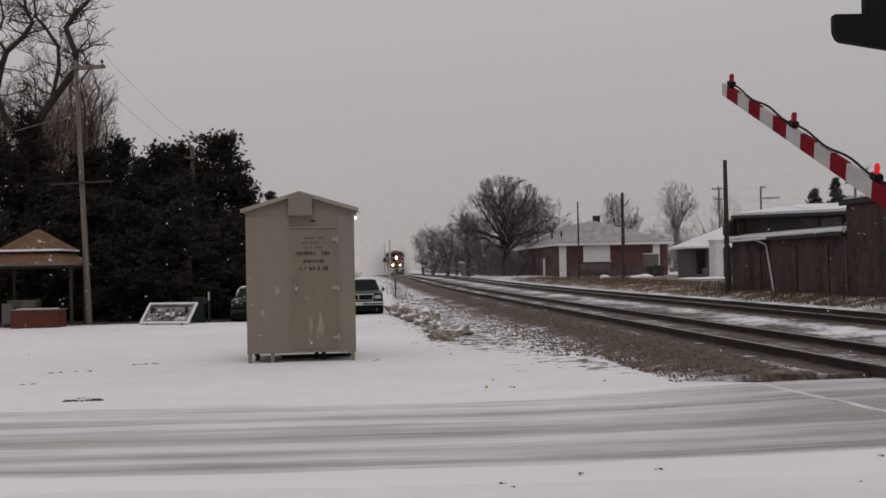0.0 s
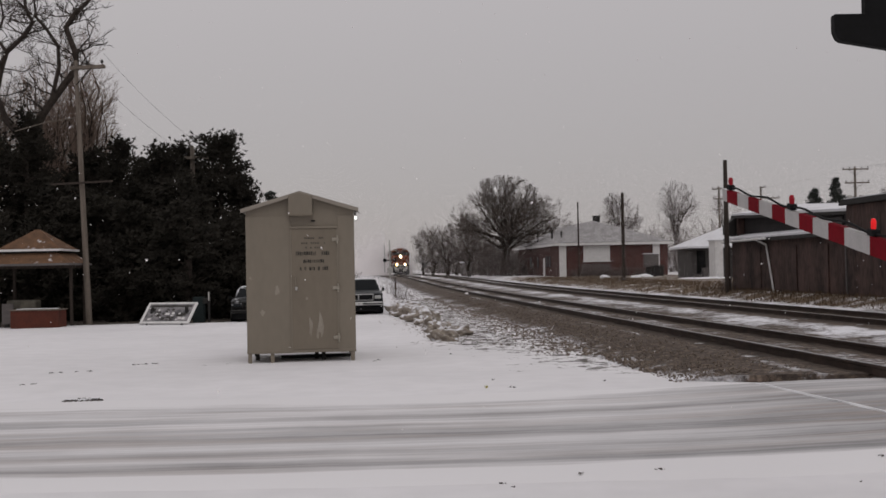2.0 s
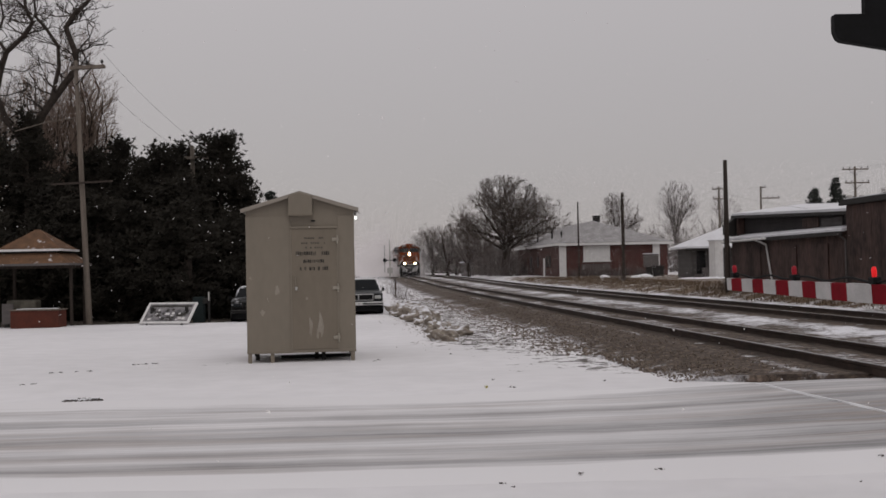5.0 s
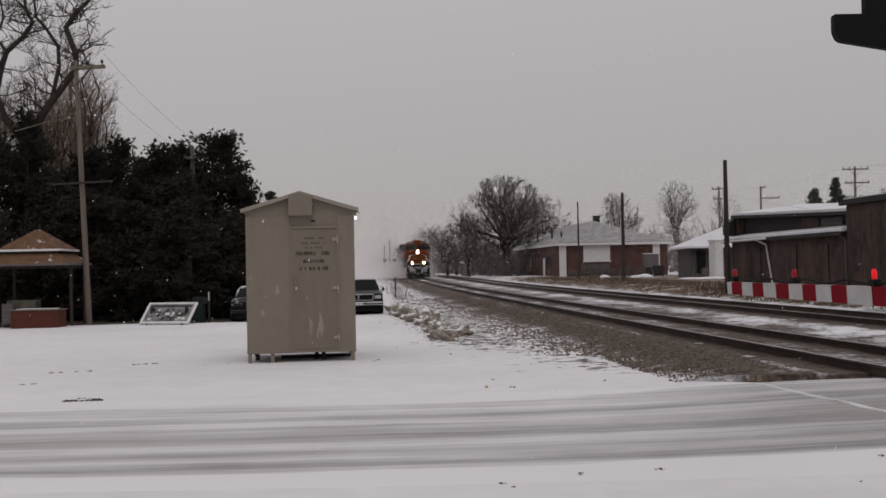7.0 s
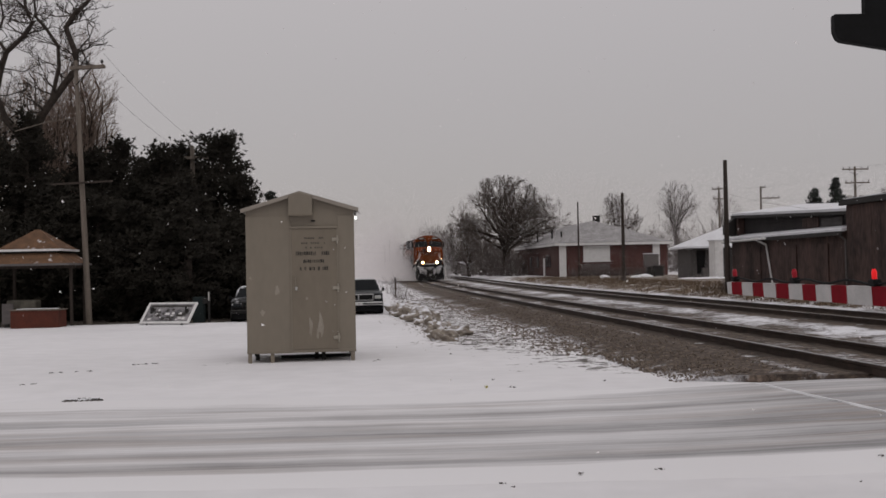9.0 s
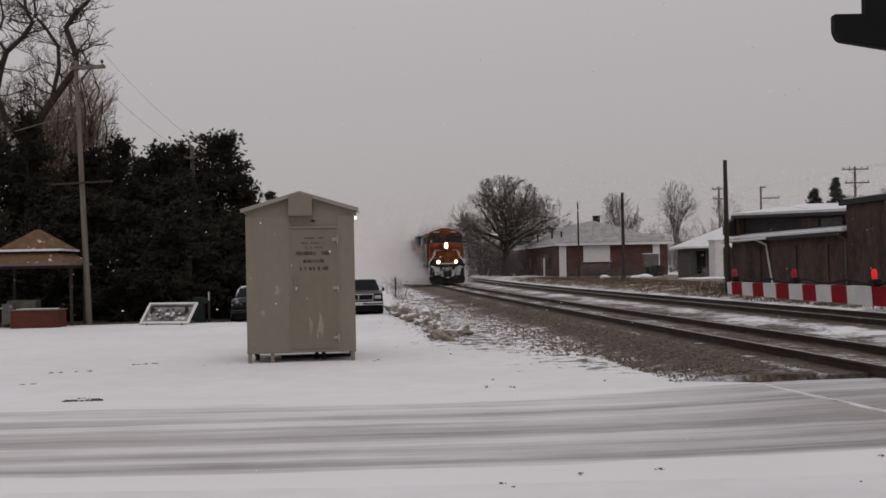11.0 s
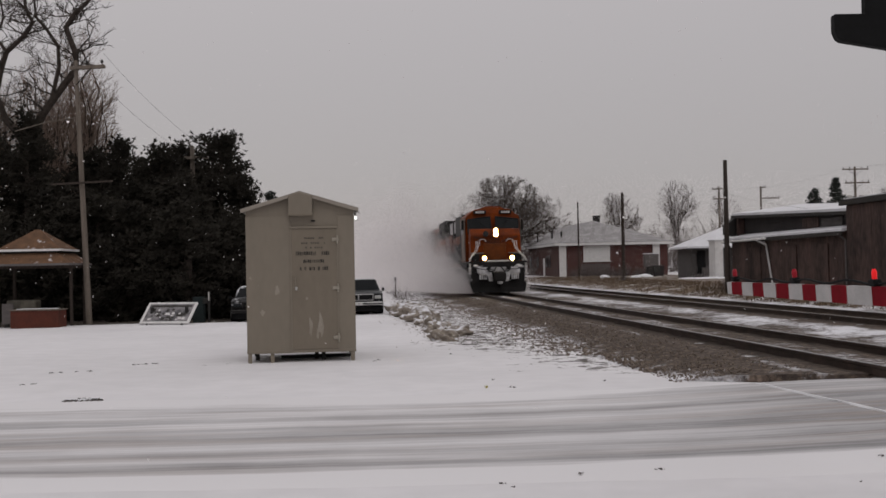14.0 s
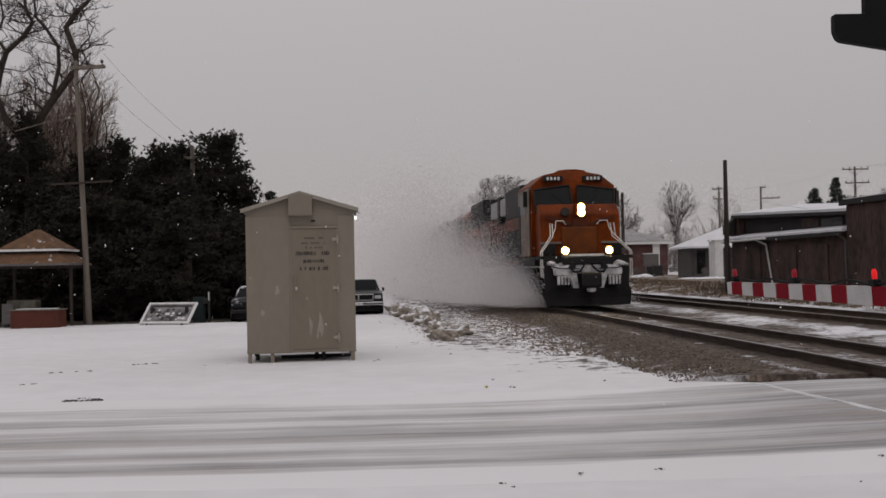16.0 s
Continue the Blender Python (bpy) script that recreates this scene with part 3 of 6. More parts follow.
    for x, y in ((-W + 0.04, 0.03), (-W + 0.14, 0.6), (-0.52, 0.05), (W - 0.05, 0.03), (0.25, 0.7), (0.38, 0.4), (-W + 0.05, D - 0.1), (W - 0.05, D - 0.1)):
        part("leg", bx(x - 0.035, x + 0.035, y - 0.035, y + 0.035, -0.05, B), M_SHED if y < 0.1 else M_DARK, hut)
    part("base_frame", bx(-W - 0.01, W + 0.01, -0.02, 0.03, B - 0.005, B + 0.05, bevel=0.008), M_SHED, hut)
    part("skid_beam", bx(-0.4, 0.9, 0.9, 1.0, -0.02, 0.06), M_DARK, hut)
    lamp = part("eave_lamp", bx(W + 0.006, W + 0.07, 0.02, 0.1, 2.5, 2.58, bevel=0.012), M_GALV, hut, "small white eave lamp")
    part("bulb", bx(W + 0.015, W + 0.06, 0.005, 0.02, 2.51, 2.565), mat("lit_bulb", (1, 1, 1), None, 0.3, 4, 0, emit=(1, 1, 0.96), power=1.4), lamp)
    part("conduit", rods([(W + 0.03, 0.06, 2.58), (W + 0.03, 0.06, 2.68), (W + 0.12, 0.06, 2.62)], 0.008), M_DARK, hut)
    return hut


# ======== level crossing gate ========
PIVOT = (2.99, 5.6, 1.36)


def build_gate():
    mast = thing("crossing_signal", pose(2.72, 5.6, 0), "black level crossing flasher on a steel mast", "crossing signal")
    part("mast", rod(bmesh.new(), (0, 0, 0), (0, 0, 4.1), 0.06, 0.06, 16), M_GALV, mast)
    part("base", rod(bmesh.new(), (0, 0, 0), (0, 0, 0.5), 0.16, 0.11, 12), M_GALV, mast)
    part("gate_drive", bx(-0.2, 0.2, -0.5, -0.08, 1.05, 1.7, bevel=0.03), M_GALV, mast)
    part("cross_tube", rod(bmesh.new(), (0, -0.75, 3.0), (0, 0.75, 3.0), 0.03, 0.03, 10), M_BLACK, mast)
    for y in (-0.62, 0.62):
        shape = [(-0.16, 2.745), (-0.16, 3.42), (-0.374, 3.42), (-0.374, 2.959), (-0.546, 2.959), (-0.546, 2.865), (-0.53, 2.825), (-0.506, 2.808)]
        lamp = part("flasher", prism(shape, "y", y - 0.035, y + 0.035, bevel=0.008), M_BLACK, mast, "black flasher lamp with a projecting hood")
        part("bracket", bx(-0.2, 0.0, y - 0.03, y + 0.03, 2.97, 3.03), M_BLACK, lamp)
    arm = thing("gate_arm", Matrix.Translation(PIVOT), "red and white banded crossing gate arm with red lamps", "gate arm")
    L = 5.47
    edges = (5.47, 5.324, 4.99, 4.67, 4.363, 4.031, 3.707, 3.391, 3.095, 2.786, 2.487, 2.058, 1.73, 1.4, 1.07, 0.74, 0.2)
    for k, (y1, y0) in enumerate(zip(edges, edges[1:])):
        t0, t1 = 0.058 + 0.012 * (1 - y0 / L), 0.058 + 0.012 * (1 - y1 / L)
        bm = bmesh.new()
        v = [bm.verts.new(p) for p in ((-0.02, y0, -t0), (0.02, y0, -t0), (0.02, y1, -t1), (-0.02, y1, -t1), (-0.02, y0, t0), (0.02, y0, t0), (0.02, y1, t1), (-0.02, y1, t1))]
        for f in ((3, 2, 1, 0), (4, 5, 6, 7), (0, 1, 5, 4), (1, 2, 6, 5), (2, 3, 7, 6), (3, 0, 4, 7)):
            bm.faces.new([v[i] for i in f])
        part("band", bm, M_RED if k % 2 == 1 else M_BANDWHITE, arm, "red band" if k % 2 == 1 else "white band")
    for y, lit in ((5.25, 0), (3.6, 0), (2.04, 1)):
        lamp = part("arm_lamp", bx(-0.03, 0.03, y - 0.05, y + 0.05, 0.066, 0.115, bevel=0.01), M_BLACK, arm, "red arm lamp in a black foot")
        r = 0.019 if lit else 0.023
        bm = rod(bmesh.new(), (0, y, 0.112), (0, y, 0.16), r * 0.85, r, 14)
        rod(bm, (0, y, 0.16), (0, y, 0.184), r, r * 0.6, 14)
        part("lens", bm, M_REDLIT if lit else M_REDLENS, lamp)
    pts = []
    for i in range(60):
        y = 5.3 - i * 0.085
        pts.append((0.0, y, 0.082 + 0.016 * (1 - y / L) + 0.014 * math.sin(i * 0.62)))
    part("cable", rods(pts, 0.009), M_BLACK, arm, "slack black cable")
    bm = bx(-0.05, 0.05, -0.9, 0.3, -0.09, 0.09, bevel=0.02)
    part("counterweight", bm, M_GALV, arm)
    return arm


# ======== shelter with brick planter, sign, poles ========
def build_shelter():
    sh = thing("garden_shelter", pose(-13.1, 36.6, 0.0, 0, 0, 2), "open wooden shelter with two-tier brown shingle roof", "shelter")
    def hip(z0, z1, a, b, name):
        bm = bmesh.new()
        lo = [bm.verts.new(p) for p in ((-a, -a, z0), (a, -a, z0), (a, a, z0), (-a, a, z0))]
        hi = [bm.verts.new(p) for p in ((-b, -b, z1), (b, -b, z1), (b, b, z1), (-b, b, z1))]
        for i in range(4):
            bm.faces.new((lo[i], lo[(i + 1) % 4], hi[(i + 1) % 4], hi[i]))
        bm.faces.new(hi)
        bm.faces.new(lo[::-1])
        return part(name, bm, M_SHINGLE, sh, "brown shingles with thin snow")
    low = hip(2.0, 2.34, 1.32, 0.9, "lower_roof")
    up = hip(2.46, 3.12, 1.0, 0.06, "upper_roof")
    for z, a, pr in ((1.94, 1.33, low), (2.4, 1.01, up)):
        bm = bmesh.new()
        for b in ((-a, a, -a - 0.02, -a + 0.02), (-a, a, a - 0.02, a + 0.02), (-a - 0.02, -a + 0.02, -a, a), (a - 0.02, a + 0.02, -a, a)):
            box(bm, *b, z, z + 0.07)
        part("fascia_board", bm, M_WHITE if z > 2 else M_GREYWALL, pr)
    part("clerestory", bx(-0.85, 0.85, -0.85, 0.85, 2.28, 2.48), M_DARK, sh)
    for x in (-1.15, 1.15):
        for y in (-0.4, 1.1):
            part("post", bx(x - 0.045, x + 0.045, y - 0.045, y + 0.045, -0.03, 2.03, bevel=0.012), M_POLE_DARK, sh)
    for y in (-0.4, 1.1):
        part("beam", bx(-1.3, 1.3, y - 0.05, y + 0.05, 1.86, 2.01), M_POLE_DARK, sh)
    # planter below the roof
    pl = thing("brick_planter", pose(-12.85, 35.15, 0), "orange-red brick planter with a pale stone cap", "planter")
    part("wall", bx(-0.63, 0.86, 0, 0.75, -0.02, 0.54), M_BRICK_ORANGE, pl)
    part("cap", bx(-0.66, 0.9, -0.04, 0.79, 0.54, 0.58, bevel=0.012), M_POLE, pl)
    part("soil", bx(-0.5, 0.72, 0.12, 0.62, 0.58, 0.6), M_SNOW, pl)
    b = thing("stone_trough", pose(-13.35, 36.5, 0), "pale stone block beneath the shelter roof", "stone")
    part("block", bx(-0.7, 0.25, -0.2, 0.3, -0.02, 0.85, bevel=0.05), mat("pale_stone", (0.2, 0.185, 0.15), (0.09, 0.083, 0.07), 0.9, 4, 0.4), b)
    st = thing("brochure_stand", pose(-13.95, 36.0, 0), "low timber post and panel beside the planter", "stand")
    part("panel", bx(-0.12, 0.25, -0.03, 0.03, 0.1, 0.75, bevel=0.01), M_GREYWALL, st)
    part("foot", bx(-0.03, 0.1, -0.05, 0.05, -0.02, 0.1), M_DARK, st)


def build_sign():
    sg = thing("information_sign", pose(-8.78, 35.4, 0, 0, 0, -16), "white framed sloping information board on short feet", "information board")
    tilt = pose(0, 0, 0.05, -46, 0, 0)
    def slant(bm):
        bmesh.ops.transform(bm, matrix=tilt, verts=bm.verts)
        return bm
    part("board", slant(bx(-0.78, 0.78, -0.015, 0.015, 0.06, 0.84)), mat("printed_board", (0.3, 0.285, 0.29), (0.045, 0.045, 0.05), 0.5, 5, 0, local=True), sg)
    for b in ((-0.86, 0.86, -0.035, 0.03, 0.0, 0.07), (-0.86, 0.86, -0.035, 0.03, 0.83, 0.9), (-0.86, -0.78, -0.035, 0.03, 0.07, 0.83), (0.78, 0.86, -0.035, 0.03, 0.07, 0.83)):
        part("frame_rail", slant(bx(*b, bevel=0.01)), M_WHITE, sg, "white frame rail")
    rnd = random.Random(11)
    part("print_strip", slant(bx(-0.72, 0.72, -0.019, -0.0155, 0.7, 0.78)), M_STENCIL, sg)
    for i in range(34):
        x, z = rnd.uniform(-0.66, 0.58), rnd.uniform(0.1, 0.58)
        part("print_mark", slant(bx(x, x + rnd.uniform(0.04, 0.15), -0.02 - 0.00005 * i, -0.0155, z, z + rnd.uniform(0.04, 0.14))), rnd.choice((M_STENCIL, M_STENCIL, M_WHITE)), sg)
    for x in (-0.6, 0.62):
        part("foot", bx(x - 0.04, x + 0.04, 0.3, 0.38, -0.03, 0.55), M_DARK, sg)
    for x in (-0.6, 0.62):
        part("foot", bx(x - 0.04, x + 0.04, 0.0, 0.06, -0.03, 0.1), M_DARK, sg)
    po = thing("service_post", pose(-7.6, 36.6, 0), "dark service cabinet beside a thin post", "post")
    part("stake", bx(-0.035, 0.035, -0.03, 0.03, -0.03, 1.02), M_DARK, po)
    part("cabinet", bx(-0.56, -0.2, 0.1, 0.4, -0.03, 0.84, bevel=0.02), mat("dark_green_metal", (0.02, 0.03, 0.03), (0.012, 0.018, 0.018), 0.6, 5, 0.1), po, "dark green metal cabinet")
    part("meter_box", bx(-0.2, -0.03, -0.06, 0.06, 0.62, 0.8, bevel=0.02), M_DARK, po)
    part("insulator", bx(-0.02, 0.02, -0.05, -0.03, 0.72, 1.0), M_GALV, po)


def pole(x, y, h, material, label, lean=0.0, r=0.15, arms=(), group="", braces=True, name="utility_pole", z=None):
    z = ground_z(x, y) if z is None else z
    p = thing(name, pose(x, y, z, 0, lean, 0), label, "utility pole", group)
    part("shaft", rod(bmesh.new(), (0, 0, -0.15), (0, 0, h), r, r * 0.66, 12), material, p)
    for az, x0, x1 in arms:
        a = part("crossarm", bx(x0, x1, -r - 0.09, -r * 0.4, az - 0.055, az + 0.055, bevel=0.01), material, p)
        k = max(2, int((x1 - x0) / 0.5) + 1)
        for i in range(k):
            xx = x0 + 0.08 + (x1 - x0 - 0.16) * i / (k - 1)
            if abs(xx) > 0.15:
                bm = rod(bmesh.new(), (xx, -r - 0.04, az + 0.05), (xx, -r - 0.04, az + 0.14), 0.02, 0.02, 8)
                rod(bm, (xx, -r - 0.04, az + 0.13), (xx, -r - 0.04, az + 0.22), 0.055, 0.03, 8)
                part("insulator", bm, M_DARK, a)
        if braces:
            for xx in (x0 * 0.55, x1 * 0.55):
                if abs(xx) > 0.2:
                    part("brace", rod(bmesh.new(), (xx, -r - 0.03, az - 0.03), (0, -r * 0.8, az - 0.55), 0.016, 0.016, 6), M_DARK, p)
    return p


def build_poles():
    p = pole(-11.55, 36.8, 8.62, M_POLE, "weathered grey wooden utility pole, leaning slightly", lean=-2.2, r=0.105, arms=((8.36, -0.15, 0.98),))
    part("telephone_arm", bx(-0.95, 1.05, -0.19, -0.13, 4.58, 4.64), M_POLE_DARK, p)
    part("lamp_arm", rods([(0.0, -0.06, 6.75), (-1.0, -0.08, 6.66), (-2.05, -0.1, 6.42)], 0.017, 8), M_POLE, p, "thin grey lamp arm")
    p = pole(-10.45, 47.4, 6.95, M_POLE, "old grey pole standing among the pines", r=0.14, arms=((6.45, -0.3, 0.75),), braces=False)
    pole(12.36, 49.2, 5.75, M_POLE_DARK, "bare dark pole stub beside the barn", r=0.13, name="pole_stub")
    pole(13.4, 84.0, 6.55, M_POLE_DARK, "bare dark pole stub at the trackside", r=0.15, name="pole_stub")
    pole(13.2, 110.0, 7.3, M_POLE_DARK, "thin dark pole with a cap near the brick house", r=0.1, name="pole_stub")
    pole(30.9, 126.0, 9.6, M_POLE, "distant wooden utility pole with crossarm", r=0.14, arms=((9.3, -0.8, 0.8), (8.2, -0.7, 0.7)), group="distant poles")
    pole(33.3, 118.0, 9.0, M_POLE, "distant wooden utility pole with side arm", r=0.14, arms=((7.75, 0.0, 1.9), (8.9, -0.1, 0.5)), group="distant poles")
    t = pole(36.6, 100.0, 9.45, M_POLE, "wooden utility pole with two crossarms and transformers", r=0.15, arms=((9.2, -1.15, 1.15), (8.0, -0.95, 1.2)), group="distant poles")
    for x in (-0.42, 0.42):
        part("transformer", rod(bmesh.new(), (x * 1.3, -0.1, 5.9), (x * 1.3, -0.1, 6.9), 0.24, 0.24, 14), M_GALV, t)
    pole(22.0, 150.0, 6.9, M_POLE, "distant wooden utility pole with crossarm", r=0.12, arms=((6.7, -0.7, 0.7),), group="distant poles")
    wires = [((-10.9, 36.6, 8.8), (-9.9, 47.2, 6.85)), ((-11.8, 36.6, 8.7), (-11.0, 47.2, 6.85))]
    wires += [((30.1, 126, 10.1), (33.4, 118, 9.5)), ((33.4, 118, 9.5), (35.6, 100, 9.9)), ((37.6, 100, 9.9), (42, 70, 10.4)), ((35.6, 100, 9.9), (41, 70, 10.3)), ((30.6, 126, 9.9), (22, 150, 7.2)), ((12.4, 49, 4.6), (15.6, 42, 3.4))]
    for a, b in wires:
        a, b = Vector(a), Vector(b)
        n = 14
        sag = 0.02 * (b - a).length
        pts = [a.lerp(b, i / n) - Vector((0, 0, sag * 4 * (i / n) * (1 - i / n))) for i in range(n + 1)]
        w = part("overhead_wire", rods(pts, 0.0045, 5), M_WIRE)
        tagged(w, "thin dark overhead wire", "wire", "overhead wires")


# ======== vehicles ========
def vehicle(m, paint, label, category, trim=None):
    """A compact pickup, its front towards -y."""
    v = thing("pickup_truck", m, label, category)
    trim = trim or M_CHROME
    W = 0.9
    part("lower_body", prism([(0.12, 0.36), (4.5, 0.36), (4.55, 0.9), (1.55, 0.94), (0.2, 0.86), (0.06, 0.7)], "x", -W, W, bevel=0.04), paint, v)
    part("bonnet", prism([(0.1, 0.82), (1.6, 0.92), (1.6, 0.98), (0.25, 0.9)], "x", -W + 0.08, W - 0.08, bevel=0.03), paint, v)
    cab = bmesh.new()
    lo = [cab.verts.new(p) for p in ((-0.84, 1.5, 0.92), (0.84, 1.5, 0.92), (0.84, 3.2, 0.92), (-0.84, 3.2, 0.92))]
    hi = [cab.verts.new(p) for p in ((-0.66, 2.05, 1.42), (0.66, 2.05, 1.42), (0.66, 3.0, 1.42), (-0.66, 3.0, 1.42))]
    for i in range(4):
        cab.faces.new((lo[i], lo[(i + 1) % 4], hi[(i + 1) % 4], hi[i]))
    cab.faces.new(hi)
    cab.faces.new(lo[::-1])
    bmesh.ops.bevel(cab, geom=list(cab.edges), offset=0.04, segments=2, affect="EDGES", profile=0.5)
    part("cab", cab, paint, v)
    ws = bmesh.new()
    q = [ws.verts.new(p) for p in ((-0.76, 1.535, 0.96), (0.76, 1.535, 0.96), (0.62, 1.985, 1.37), (-0.62, 1.985, 1.37))]
    ws.faces.new(q)
    bmesh.ops.solidify(ws, geom=ws.faces[:], thickness=0.012)
    part("windscreen", ws, M_GLASS, v)
    # black underbody block, also stands in for the contact shadow below
    part("underbody_shade", bx(-W + 0.1, W - 0.1, 0.1, 4.4, 0.13, 0.4), M_BLACK, v)
    for x0, x1 in ((-0.52, -0.02), (0.02, 0.52)):
        part("grille", bx(x0, x1, 0.025, 0.09, 0.61, 0.81, bevel=0.015), M_BLACK, v)
    part("grille_surround", bx(-0.56, 0.56, 0.045, 0.08, 0.57, 0.85, bevel=0.015), trim, v)
    part("bumper", bx(-0.93, 0.93, -0.08, 0.1, 0.38, 0.53, bevel=0.04), trim, v, "bright steel bumper" if trim == M_CHROME else "black bumper")
    part("bumper_strip", bx(-0.9, 0.9, -0.095, -0.078, 0.435, 0.47), M_BLACK, v)
    part("plate", bx(-0.16, 0.16, -0.095, -0.08, 0.4, 0.52), M_WHITE, v)
    for sx in (-1, 1):
        part("headlight", bx(*sorted((sx * 0.6, sx * 0.84)), 0.03, 0.12, 0.64, 0.78, bevel=0.025), M_LENS if trim == M_CHROME else M_GLASS, v)
        part("mirror", bx(*sorted((sx * 0.9, sx * 0.99)), 1.6, 1.68, 0.92, 1.08, bevel=0.03), M_BLACK, v)
        for y in (0.85, 3.6):
            w = part("wheel", rod(bmesh.new(), (sx * 0.68, y, 0.33), (sx * 0.92, y, 0.33), 0.33, 0.33, 20), M_TYRE, v)
            part("rim", rod(bmesh.new(), (sx * 0.9, y, 0.33), (sx * 0.935, y, 0.33), 0.2, 0.18, 14), M_CHROME, w)
    part("snow_patch", bx(-0.6, 0.6, 2.1, 2.95, 1.415, 1.455, bevel=0.018), M_SNOW, v, "snow lying on the roof")
    return v


# ======== buildings ========
def roof_plane(pts, t=0.12):
    bm = bmesh.new()
    bm.faces.new([bm.verts.new(p) for p in pts])
    bmesh.ops.recalc_face_normals(bm, faces=bm.faces)
    if bm.faces[:][0].normal.z < 0:
        bmesh.ops.reverse_faces(bm, faces=bm.faces[:])
    g = bmesh.ops.extrude_face_region(bm, geom=bm.faces[:])
    bmesh.ops.translate(bm, verts=[x for x in g["geom"] if isinstance(x, bmesh.types.BMVert)], vec=(0, 0, t))
    bmesh.ops.recalc_face_normals(bm, faces=bm.faces)
    return bm


def build_brick_house():
    h = thing("brick_house", pose(11.75, 115, ground_z(14, 118) - 0.02, 0, 0, TURN), "red brick building with snow-dusted hipped roof and white pilasters", "house")
    W, D, E, R = 11.3, 27, 3.35, 5.75
    part("wall", bx(0, W, 0, 0.3, -0.3, E), M_BRICK, h)
    part("wall", bx(0, 0.3, 0.3, D, -0.3, E), M_BRICK, h)
    part("wall", bx(W - 0.3, W, 0.3, D, -0.3, E), M_BRICK, h)
    part("wall", bx(0.3, W - 0.3, D - 0.3, D, -0.3, E), M_BRICK, h)
    o = 0.45
    a, b, c, d = (-o, -o, E), (W + o, -o, E), (W + o, D + o, E), (-o, D + o, E)
    r0, r1 = (W * 0.42, 5.0, R), (W * 0.42, D - 5, R)
    for q in ((a, b, r0), (b, c, r1, r0), (c, d, r1), (d, a, r0, r1)):
        part("roof", roof_plane(q), M_ROOFSNOW, h, "grey shingle roof thinly covered with snow")
    part("fascia", bx(-o, W + o, -o - 0.03, -o + 0.02, E - 0.2, E + 0.06), M_WHITE, h)
    part("fascia", bx(-o - 0.03, -o + 0.02, -o, D + o, E - 0.2, E + 0.06), M_WHITE, h)
    part("soffit", bx(-o, W + o, -o + 0.02, 0.0, E - 0.12, E - 0.05), M_WHITE, h)
    for x in (0.05, 9.75):
        part("pilaster", bx(x, x + 0.7, -0.12, -0.003, -0.3, E), M_WHITE, h, "white painted pilaster")
    w = part("window", bx(2.55, 5.3, -0.06, -0.003, 1.55, 3.1), M_WHITE, h, "wide white blinded window")
    part("sill", bx(2.45, 5.4, -0.14, -0.06, 1.45, 1.55), M_WHITE, w)
    for i in range(3):
        part("mullion", bx(3.2 + i * 0.68, 3.25 + i * 0.68, -0.075, -0.06, 1.55, 3.1), M_WHITE, w)
    part("side_door", bx(-0.04, -0.003, 8, 9, -0.2, 2.0), M_WHITE, h)
    for y in (4.5, 6.2, 12, 17):
        part("side_window", bx(-0.04, -0.003, y, y + 1.1, 1.0, 2.2), M_GLASS, h)
    ch = part("chimney", bx(5.1, 5.75, 6.2, 6.85, R - 0.9, R + 0.62), M_DARK, h, "dark chimney")
    part("cap", bx(5.04, 5.81, 6.14, 6.91, R + 0.62, R + 0.7), M_DARK, ch)
    for x, y, z in ((0.9, 3.0, 4.7), (1.0, 9, 5.0), (0.6, 16, 5.0)):
        part("vent_pipe", rod(bmesh.new(), (x, y, z - 1.2), (x, y, z), 0.09, 0.09, 8), M_DARK, h)
    # fence before the window
    f = thing("low_fence", pose(13.9, 113.6, ground_z(14, 113.6), 0, 0, TURN), "low grey slatted fence before the brick house", "fence")
    for i in range(11):
        part("slat", bx(i * 0.27, i * 0.27 + 0.17, 0, 0.04, 0.0, 1.25), M_GREYWALL, f)
    for z in (0.3, 0.95):
        part("fence_rail", bx(0, 2.9, 0.04, 0.08, z, z + 0.09), M_GREYWALL, f)
    # outdoor unit and bin
    u = thing("outdoor_unit", pose(19.85, 108, ground_z(19.85, 108)), "pale grey boxy utility cabinet beside the house", "utility cabinet")
    part("case", bx(-0.6, 0.75, 0, 0.8, 0.85, 2.1, bevel=0.03), M_GREYWALL, u)
    part("top", bx(-0.63, 0.78, -0.03, 0.83, 2.1, 2.17), M_SNOW, u)
    part("stand", bx(-0.4, 0.6, 0.1, 0.7, -0.1, 0.85), M_DARK, u)
    g = thing("waste_bin", pose(19.75, 104, ground_z(19.75, 104)), "dark wheeled waste container", "waste bin")
    part("tub", prism([(-0.42, 0.06), (0.42, 0.06), (0.52, 0.95), (-0.52, 0.95)], "y", -0.4, 0.4, bevel=0.03), M_DARK, g)
    part("lid", bx(-0.55, 0.55, -0.43, 0.43, 0.95, 1.02, bevel=0.02), M_DARK, g)
    for x in (-0.35, 0.35):
        part("wheel", rod(bmesh.new(), (x - 0.04, -0.3, 0.08), (x + 0.04, -0.3, 0.08), 0.1, 0.1, 12), M_TYRE, g)
